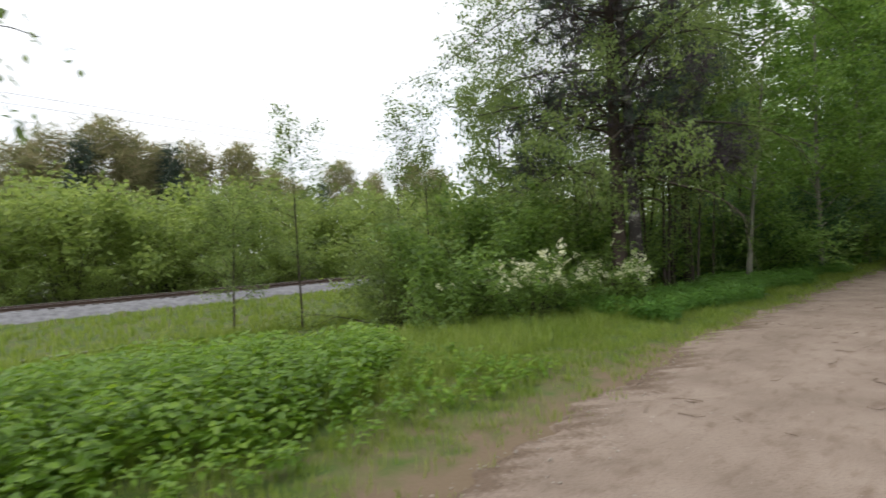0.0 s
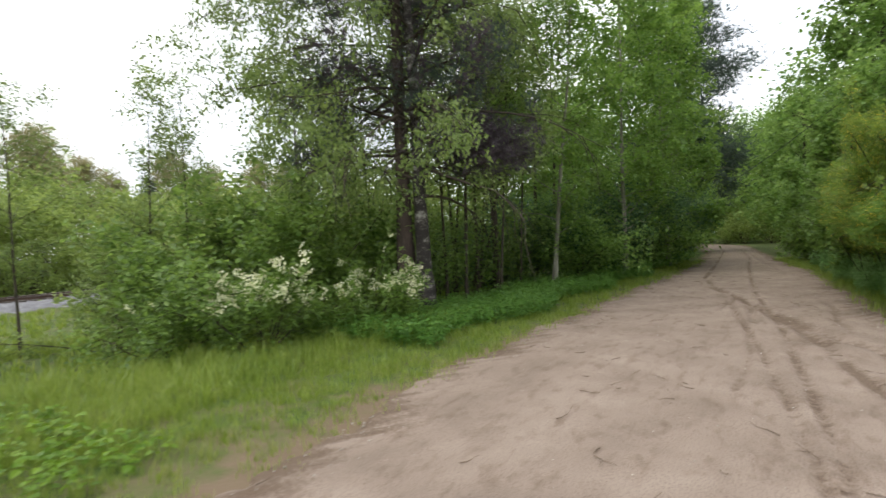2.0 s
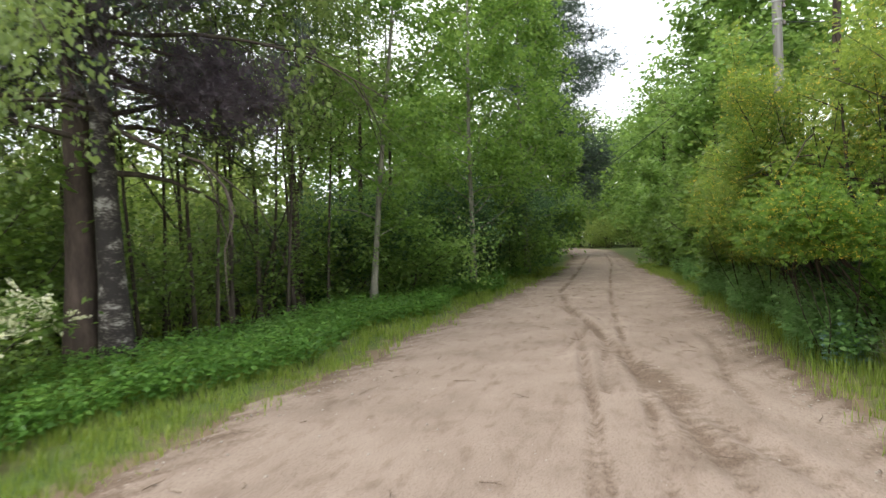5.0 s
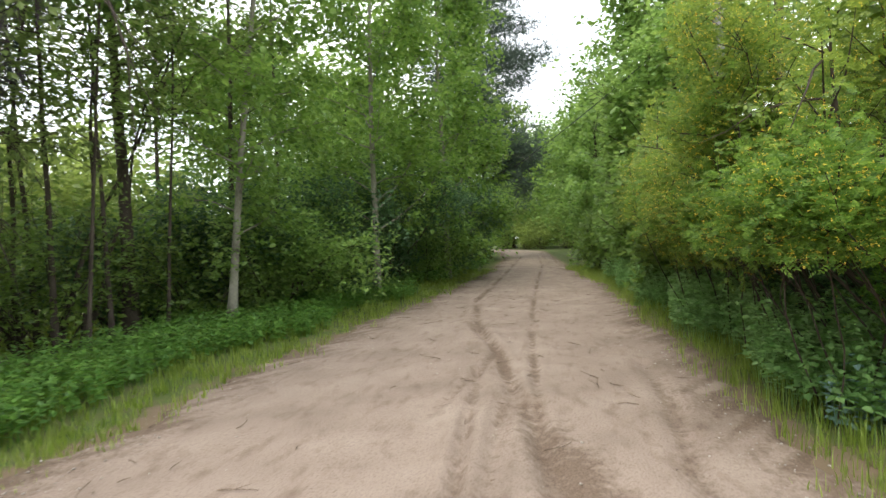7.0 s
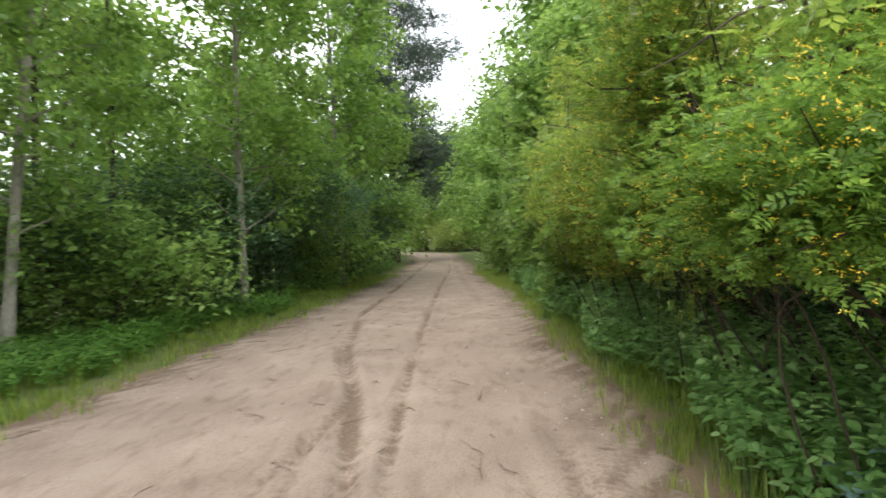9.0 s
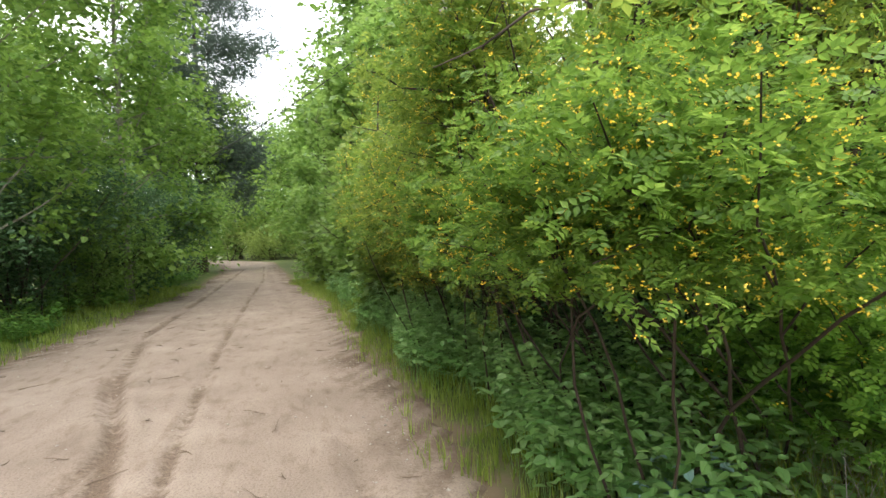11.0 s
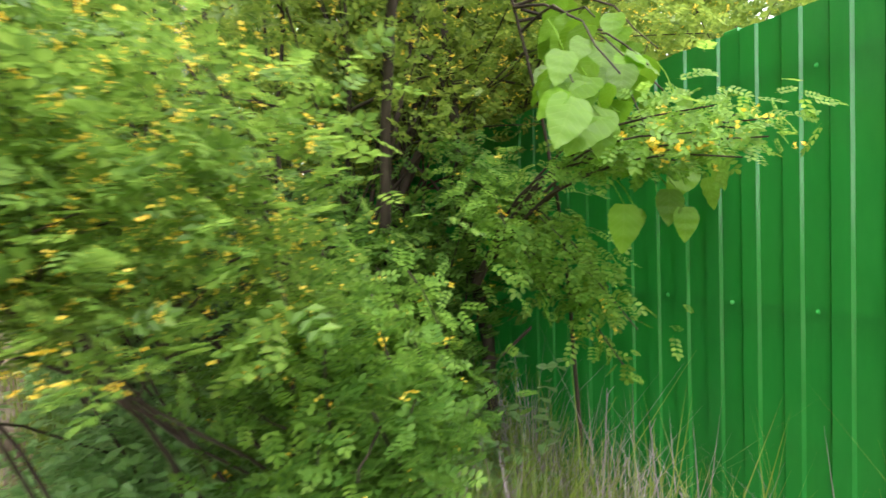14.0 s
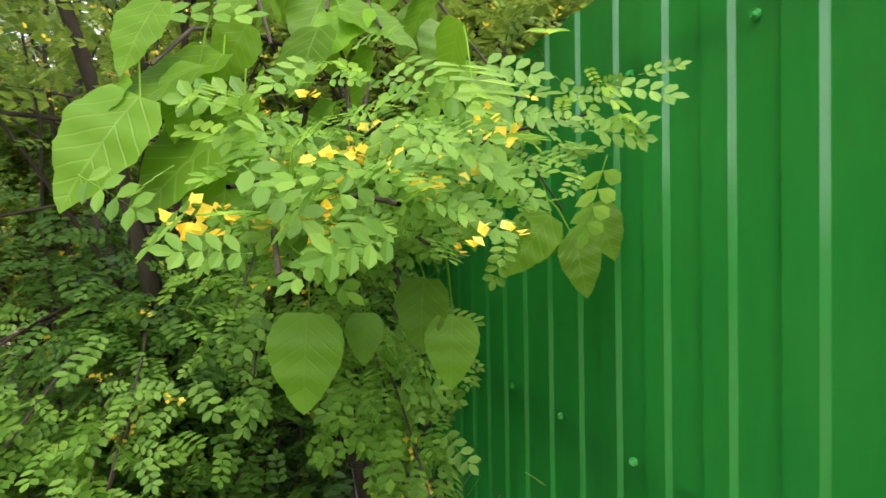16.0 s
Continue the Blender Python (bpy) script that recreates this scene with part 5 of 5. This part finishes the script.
for bx, by, bz, dx, dy, dz in HANGING:
    way, base = np.array([dx, dy, dz]) * 0.93, np.array([bx - 0.05 - LX, by - 0.02 - LY, bz])
    facing = np.array([-0.65, -0.25, 0.8]) + lr.normal(0, 0.14, 3)
    m3 = frames(way[None], facing[None], [np.linalg.norm(way) * 1.04])[0]
    lf = mpart("leaf", linden_me, linden)
    lf.matrix_basis = Matrix([[*m3[i], base[i]] for i in range(3)] + [[0, 0, 0, 1]])
    top = base + np.array([0.07, 0.05, 0.09]) + lr.normal(0, 0.01, 3)
    mpart("leaf_stalk", mesh_of("leaf_stalk", *tube([top, (top + base) / 2 + np.array([0, 0, 0.012]), base], [0.0018, 0.0015, 0.0012], 5), LEAF_LINDEN, True), linden)

# flowering caragana branches that arch out before the fence
def caragana_spray(root, tips, leaves, size, leaf, flowers, facing, low=-9.0, label="arching caragana branch with oval leaflets and yellow flowers"):
    """A branch that forks into twigs ending at tips, with leaflets turned to the light."""
    ob = thing("caragana_branch", pose(*root), label, "branch", "caragana hedge")
    lines = []
    for tip in tips:
        e = np.array(tip) - np.array(root)
        t = np.linspace(0, 1, 8)[:, None]
        l = e * t + np.array([0, 0, 0.16]) * 4 * t * (1 - t) + lr.normal(0, 0.006, (8, 3))
        mpart("twig", mesh_of("twig", *tube(l, np.linspace(0.007, 0.002, 8), 6), BARK_BROWN, True), ob)
        lines.append(l)
    keep = lambda p: (p[..., 2] > low) & (np.hypot(p[..., 0] + root[0] - 11.34, p[..., 1] + root[1] - 6.67) > 0.24)
    tagged(mpart("foliage", mesh_of("foliage", *leafage(lines, leaves, size, PIN_NEAR_V, PIN_NEAR_F, lr, 0.028, -12, 0.45, 0.5, clump=3, facing=facing, zone=keep), leaf), ob), kind="stuff")
    tagged(mpart("blossoms", mesh_of("blossoms", *leafage(lines, flowers, 0.021, BLOOM_V, BLOOM_F, lr, 0.03, 0, 0.7, 0.6, clump=3, zone=keep), PETAL_YELLOW), ob, "small yellow pea flowers"), kind="stuff")


caragana_spray((12.6, 7.55, 1.2), ((11.62, 6.87, 1.53), (11.66, 6.80, 1.58), (11.68, 6.95, 1.60), (11.76, 6.76, 1.62), (11.70, 6.90, 1.66), (11.80, 6.80, 1.62), (11.86, 6.92, 1.66), (11.98, 6.76, 1.68), (12.05, 6.95, 1.72), (11.80, 6.98, 1.58), (11.86, 6.86, 1.55), (11.95, 6.80, 1.60), (11.9, 7.1, 1.56), (12.3, 6.74, 1.76)),
               600, 0.054, LEAF_SPRAY, 90, (-0.9, -0.25, -0.1), 0.34)
caragana_spray((12.9, 8.25, 1.3), ((11.70, 7.90, 1.0), (11.64, 7.82, 0.84), (11.86, 7.7, 1.05), (11.8, 7.9, 1.14), (12.0, 7.62, 0.95), (11.62, 7.96, 1.05), (12.08, 7.58, 1.1), (11.9, 7.64, 0.78), (11.98, 7.55, 0.85)),
               460, 0.075, LEAF_SPRAY, 60, (-0.7, -0.3, 0.2), label="low caragana branch with bright yellow-green leaflets drooping over the grass")
caragana_spray((13.0, 7.75, 1.5), ((12.2, 7.22, 1.36), (12.26, 7.1, 1.26), (12.2, 6.98, 1.08), (12.3, 7.26, 1.16), (12.15, 7.32, 1.3), (12.25, 7.05, 0.96), (12.4, 7.05, 1.2), (12.2, 7.4, 1.42)),
               400, 0.075, LEAF_SPRAY, 30, (-0.7, -0.3, 0.2), label="caragana branch with fresh green leaflets drooping before the fence")
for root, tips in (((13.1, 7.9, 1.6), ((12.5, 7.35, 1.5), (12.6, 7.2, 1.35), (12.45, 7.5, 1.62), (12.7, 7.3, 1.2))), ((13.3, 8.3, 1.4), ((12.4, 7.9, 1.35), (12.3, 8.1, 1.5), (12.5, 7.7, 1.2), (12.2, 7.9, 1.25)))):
    caragana_spray(root, tips, 300, 0.08, LEAF_CARAGANA_SHADED, 20, (-0.6, -0.2, 0.4), label="shaded caragana branch with green leaflets by the fence")

# leafy twig tips of a tree at the start of the walk
tree("birch_tree", -3.9, 2.6, "young birch whose twig tips hang over the start of the road", "tree", 5.5, 0.05, 0.35, 1.6, 16, 1500, 0.075, LEAF_BIRCH, BARK_BIRCH, 170, rise=0.3, droop=-0.05, twigs=4, spread=0.1, sag=-30, limb_bark=BARK_DARK)

# a linden seedling in the grass before the fence
sd = thing("linden_seedling", pose(11.2, 7.17, 0.0), "small seedling with yellow-green oval leaves in the grass", "seedling")
stem_l = limb_line((0, 0, 0.0), (0.0, 0.0, 1), 0.93, 0.0, lr, 6, 0.02)
mpart("stem", mesh_of("stem", *tube(stem_l, np.linspace(0.004, 0.002, len(stem_l)), 6), BARK_BROWN, True), sd)
for j in range(7):
    p, d = along(stem_l, 1.0 - 0.06 * j)
    way = np.array([math.cos(j * 2.4), math.sin(j * 2.4), 0.25])
    m3 = frames(way[None], np.array([[0.1, -0.1, 1.0]]), [0.085])[0]
    lf = mpart("leaf", linden_me, sd)
    lf.matrix_basis = Matrix([[*m3[i], p[i]] for i in range(3)] + [[0, 0, 0, 1]])

# ---- herbs, grass and litter ----
def blades(count, us, ns, tall, width, r, mat, name, label, keep=None, lean=0.5, tuft=9, loose=0.05):
    """Grass as one mesh of bent blades over a stretch of the plan."""
    u, n = r.uniform(us[0], us[1], count // tuft), r.uniform(ns[0], ns[1], count // tuft)
    if keep is not None:
        ok = keep(u, n, r)
        u, n = u[ok], n[ok]
    vigour = np.repeat(r.uniform(0.55, 1.3, len(u)), tuft)
    u, n = np.repeat(u, tuft), np.repeat(n, tuft)
    k = len(u)
    u, n = u + r.normal(0, loose, k), n + r.normal(0, loose, k)
    tv = np.array([[-0.5, 0, 0], [0.5, 0, 0], [0.38, 0.2, 0.6], [-0.38, 0.2, 0.6], [0, 0.62, 1.0]])
    tf = np.array([[0, 1, 2], [0, 2, 3], [3, 2, 4]])
    az = r.uniform(0, 2 * math.pi, k)
    h, w, b = tall * vigour * r.uniform(0.45, 1.2, k), width * r.uniform(0.6, 1.3, k), lean * r.uniform(0.2, 1.6, k)
    mats = np.zeros((k, 3, 3))
    mats[:, 0, 0], mats[:, 1, 0] = np.cos(az) * w, np.sin(az) * w
    mats[:, 0, 1], mats[:, 1, 1] = -np.sin(az) * h * b, np.cos(az) * h * b
    mats[:, 2, 2] = h
    offs = np.stack([*xy(u, n), height(u, n) - 0.01], axis=1)
    ob = new(name, mesh_of(name, *stamp(tv, tf, mats, offs), mat))
    return tagged(ob, label, "grass", kind="stuff")


def herbs(count, us, ns, tall, size, r, mat, name, label, keep=None, tv=BROAD_V, tf=BROAD_F, tiers=3, hump=None, category="plants"):
    """Leafy herbs: tiers of paired leaves about upright stalks, as one mesh."""
    u, n = r.uniform(us[0], us[1], count), r.uniform(ns[0], ns[1], count)
    if keep is not None:
        ok = keep(u, n, r)
        u, n = u[ok], n[ok]
    k = len(u)
    base = np.stack([*xy(u, n), height(u, n)], axis=1)
    h = tall * r.uniform(0.55, 1.15, k) * (1 if hump is None else hump(u, n))
    sets = []
    lean = r.normal(0, 0.12, (k, 2))
    for t in range(tiers):
        q = 1 - 0.28 * t
        for s in range(3):
            az = r.uniform(0, 2 * math.pi, k) if s == 0 else az + 2.1 + r.normal(0, 0.2, k)
            d = np.stack([np.cos(az), np.sin(az), r.normal(-0.12, 0.25, k)], axis=1)
            p = base + np.stack([lean[:, 0] * h * q, lean[:, 1] * h * q, h * q + r.normal(0, 0.015, k)], axis=1)
            sets.append(stamp(tv, tf, frames(d, rand_ups(k, 0.25, r), size * r.uniform(0.65, 1.2, k) * (0.75 + 0.12 * t)), p))
    sv = np.array([[-0.004, 0, 0], [0.004, 0, 0], [0, 0, 1.0]])
    mats = np.zeros((k, 3, 3))
    mats[:, 0, 0], mats[:, 1, 1], mats[:, 2, 2], mats[:, 0, 2], mats[:, 1, 2] = 1, 1, h, lean[:, 0] * h, lean[:, 1] * h
    sets.append(stamp(sv, np.array([[0, 1, 2]]), mats, base))
    ob = new(name, mesh_of(name, *merge(sets), mat))
    return tagged(ob, label, category, kind="stuff")


def patch(u, n, k=0.0):
    return 0.5 + 0.5 * wob(u * 0.8, n * 0.9, k)


g = np.random.default_rng(21)
def left_grass(u, n, r):
    off = n - edge_left(u)
    return (off > -0.1 - 0.25 * r.uniform(0, 1, len(u))) & (r.uniform(0, 1, len(u)) < np.clip(np.where(u > 8, 0.5 + off, 0.2 + off * 0.75), 0, 1) * (np.where(u > 8, 0.6, 0.25) + 0.75 * patch(u, n))) & (off < 4.5)
blades(110000, (-1, 14), (2.2, 7.5), 0.12, 0.008, g, GRASS, "verge_grass", "fresh green grass along the road edge", left_grass)
blades(26000, (14, 34), (1.6, 5), 0.16, 0.012, g, GRASS, "verge_grass", "fresh green grass along the road edge", left_grass)
blades(46000, (1, 13), (4.2, 8.0), 0.27, 0.009, g, GRASS, "tall_grass", "tall soft grass before the flowering bushes", lambda u, n, r: (n - edge_left(u) > 1.6) & (r.uniform(0, 1, len(u)) < 0.3 + 0.7 * patch(u, n, 2.0)), 0.9)
blades(34000, (-14, 26), (7.5, 28), 0.3, 0.03, g, GRASS, "bank_grass", "rough grass on the railway bank")
blades(16000, (0.5, 26), (15.0, 16.15), 0.36, 0.02, g, GRASS, "bank_grass", "rough grass growing over the old siding")
def right_grass(u, n, r):
    off = edge_right(u) - n
    return (off > -0.1 - 0.15 * r.uniform(0, 1, len(u))) & (off < 1.3) & (r.uniform(0, 1, len(u)) < np.clip(0.35 + off, 0, 1))
blades(62000, (11, 34), (-3.9, -1.2), 0.19, 0.008, g, GRASS, "verge_grass", "fresh green grass under the hedge", right_grass)
TRODDEN = [un(9.8, 7.84), un(10.43, 7.26), un(11.34, 6.67)]  # grass trodden down on the way to the fence
def fence_strip(u, n, r):
    x, y = xy(u, n)
    away = (x - FA[0]) * FN[0] + (y - FA[1]) * FN[1]
    return (line_dist(u, n, TRODDEN) > 0.32) & (away > 0.03) & (away < 1.15)
def fence_foot(u, n, r):
    x, y = xy(u, n)
    away = (x - FA[0]) * FN[0] + (y - FA[1]) * FN[1]
    return (away > 0.04) & (away < 0.45) & (u > 12.2)
blades(15000, (8, 15), (-6, -2.6), 0.42, 0.007, g, GRASS, "fence_grass", "tall grass growing at the foot of the fence", fence_strip)
blades(5200, (12, 15.5), (-6, -2.6), 0.66, 0.007, g, GRASS, "tall_grass", "long green grass leaning on the fence foot", fence_foot, 0.6)
blades(3000, (12, 15.5), (-6, -2.6), 0.7, 0.005, g, DRY_GRASS, "dry_grass_tuft", "long pale dry grass leaning on the fence foot", fence_foot, 0.7)
def fence_verge(u, n, r):
    x, y = xy(u, n)
    away = (x - FA[0]) * FN[0] + (y - FA[1]) * FN[1]
    return (away > 0.1) & (away < 1.5) & (n > -4.6) & (edge_right(u) - n > 0.35) & (line_dist(u, n, TRODDEN) > 0.4)
blades(12000, (12.2, 15.2), (-4.6, -2.6), 0.5, 0.007, g, GRASS, "tall_grass", "long arching green grass between hedge and fence", fence_verge, 0.8)
blades(5000, (12.2, 15.2), (-4.6, -2.6), 0.5, 0.005, g, DRY_GRASS, "dry_grass_tuft", "matted pale dry grass between hedge and fence", fence_verge, 1.1)
blades(3600, (8, 15), (-6, -2.6), 0.55, 0.005, g, DRY_GRASS, "dry_grass_tuft", "pale dry grass stalks at the foot of the fence", fence_strip, 0.7)

def bed_left(u, n, r):
    off = n - edge_left(u)
    return (off > 0.75 + 0.25 * np.sin(u * 1.3)) & (off < 3.2 + 0.5 * np.sin(u * 0.7)) & (r.uniform(0, 1, len(u)) < 0.9)
herbs(8500, (9.5, 24), (2.4, 6.5), 0.34, 0.085, g, LEAF_HERB_SHADED, "herb_bed", "dense bed of green nettles and ground elder under the trees", bed_left, tv=LEAF_V * np.array([1.25, 1, 1]), tf=LEAF_F)
herbs(2200, (24, 42), (2.2, 6.5), 0.4, 0.15, g, LEAF_HERB_SHADED, "herb_bed", "dense bed of green nettles and ground elder under the trees", bed_left, tiers=2)
def mound(u, n, r):
    du, dn = (u - 0.8) / 4.6, (n - 6.9) / 3.0
    return (du * du + dn * dn < 1 + 0.25 * wob(u * 2, n * 2)) & (r.uniform(0, 1, len(u)) < 0.35 + 1.3 * patch(u * 2.6, n * 2.6, 4.0))
herbs(10000, (-6, 6.5), (3.6, 10.5), 0.5, 0.11, g, LEAF_HERB, "nettle_patch", "thick mound of bright green nettles by the road", mound, tiers=3, hump=lambda u, n: 0.45 + 0.65 * np.sqrt(np.clip(1.15 - ((u - 0.8) / 4.6) ** 2 - ((n - 6.9) / 3.0) ** 2, 0, 1)) + 0.22 * wob(u * 1.6, n * 1.6, 1.0))
def under_hedge(u, n, r):
    off = edge_right(u) - n
    return (off > 0.32 + 0.16 * np.sin(u * 2)) & (off < 1.9) & (r.uniform(0, 1, len(u)) < 0.95)
herbs(1800, (-2, 5.5), (3.3, 7.0), 0.2, 0.085, g, LEAF_HERB, "verge_weeds", "low broad-leaved weeds scattered in the grass", lambda u, n, r: (n - edge_left(u) > 0.8) & (r.uniform(0, 1, len(u)) < 1.25 - patch(u, n, 2.0)), tiers=2)
herbs(10500, (14.0, 27), (-4.2, -1.8), 0.68, 0.072, g, LEAF_BRAMBLE, "raspberry_patch", "low raspberry and celandine leaves under the hedge", under_hedge)
herbs(200, (14.3, 15.6), (-4.1, -2.7), 0.34, 0.085, g, LEAF_BRAMBLE, "raspberry_patch", "low raspberry and celandine leaves under the hedge", lambda u, n, r: ~fence_strip(u, n, r))

herbs(20, (14.18, 14.65), (-2.98, -2.58), 0.4, 0.075, g, LEAF_PALE, "pale_weed", "pale bluish-green weed at the road edge", None, tiers=4)
cu = g.uniform(14.6, 19, 60)
cn = edge_right(cu) - g.uniform(0.7, 1.7, 60)
v, f = stamp(BLOOM_V, BLOOM_F, frames(rand_dirs(60, -20, 20, g), rand_ups(60, 0.3, g), np.full(60, 0.022)), np.stack([*xy(cu, cn), height(cu, cn) + g.uniform(0.5, 0.72, 60)], axis=1))
tagged(new("celandine_flowers", mesh_of("celandine_flowers", v, f, PETAL_YELLOW)), "small yellow celandine flowers among the raspberry leaves", "flowers", kind="stuff")

# ---- dead twigs and pebbles on the road ----
tw = np.random.default_rng(31)
for i in range(150):
    uu, nn = tw.uniform(4, 24), tw.uniform(-1.9, 2.5)
    px, py = xy(uu, nn)
    ln = tw.uniform(0.05, 0.3)
    l = limb_line((-ln / 2, 0, 0), (1, 0, 0), ln, 0.0, tw, 5, 0.22)
    l[:, 2] = 0.004 + 0.35 * np.abs(l[:, 2])
    sets = [tube(l, np.linspace(0.0045, 0.002, len(l)), 4)]
    if i % 2:
        b = limb_line(l[2], (0.6, 0.7, 0.05), ln * 0.35, 0, tw, 3, 0.15)
        b[:, 2] = np.abs(b[:, 2]) * 0.5 + 0.004
        sets.append(tube(b, np.linspace(0.003, 0.0015, len(b)), 4))
    ob = new("fallen_twig", mesh_of("fallen_twig", *merge(sets), TWIG_DEAD))
    ob.matrix_basis = pose(px, py, 0.05, 0, 0, tw.uniform(0, 360))
    tagged(ob, "small dry twig lying on the sandy road", "twig", "fallen twigs")
PEB_V = np.array([[1, 0, 0], [0, 1, 0], [-1, 0, 0], [0, -1, 0], [0.2, 0.1, 0.6], [0, 0, -0.4]])
PEB_F = np.array([[0, 1, 4], [1, 2, 4], [2, 3, 4], [3, 0, 4], [1, 0, 5], [2, 1, 5], [3, 2, 5], [0, 3, 5]])
k = 3500
pu = tw.uniform(2, 26, k)
side = tw.uniform(0, 1, k) < 0.75
pn = np.where(tw.uniform(0, 1, k) < 0.5, edge_left(pu) - np.abs(tw.normal(0, 0.35, k)), edge_right(pu) + np.abs(tw.normal(0, 0.35, k)))
pn = np.where(side, pn, tw.uniform(-2, 2.4, k))
offs = np.stack([*xy(pu, pn), np.full(k, 0.045)], axis=1)
ob = new("pebbles", mesh_of("pebbles", *stamp(PEB_V, PEB_F, frames(rand_dirs(k, -10, 10, tw), rand_ups(k, 0.2, tw), 0.004 + 0.012 * tw.uniform(0, 1, k) ** 3), offs), PEBBLE, True))
tagged(ob, "small pale pebbles scattered on the road edges", "pebbles", kind="stuff")

# ---- pale dry stalks before the fence ----
st = np.random.default_rng(41)
for i, (along_s, away, tall) in enumerate(((0.35, 0.25, 0.78), (0.1, 0.33, 0.62), (0.62, 0.3, 0.8), (0.95, 0.4, 0.7), (1.35, 0.45, 0.85), (0.2, 0.6, 0.5), (1.7, 0.35, 0.6), (-0.2, 0.3, 0.6), (0.8, 0.7, 0.55))):
    px, py = FA + FD * along_s + FN * away
    l = limb_line((0, 0, 0), (st.normal(0, 0.12), st.normal(0, 0.12), 1), tall, 0.0, st, 6, 0.04)
    sets = [tube(l, np.linspace(0.0035, 0.0015, len(l)), 5)]
    for q in range(5):
        p, d = along(l, 0.72 + 0.06 * q)
        b = limb_line(p, (st.normal(0, 0.5), st.normal(0, 0.5), 0.8), 0.05, 0.0, st, 2, 0.1)
        sets.append(tube(b, np.linspace(0.0018, 0.0008, len(b)), 3))
    ob = new("dry_stalk", mesh_of("dry_stalk", *merge(sets), DRY_GRASS, True))
    ob.matrix_basis = pose(px, py, ground_at(px, py) - 0.02, 0, 0, 40 * i)
    tagged(ob, "pale dry weed stalk standing at the fence foot", "stalk", "dry stalks")
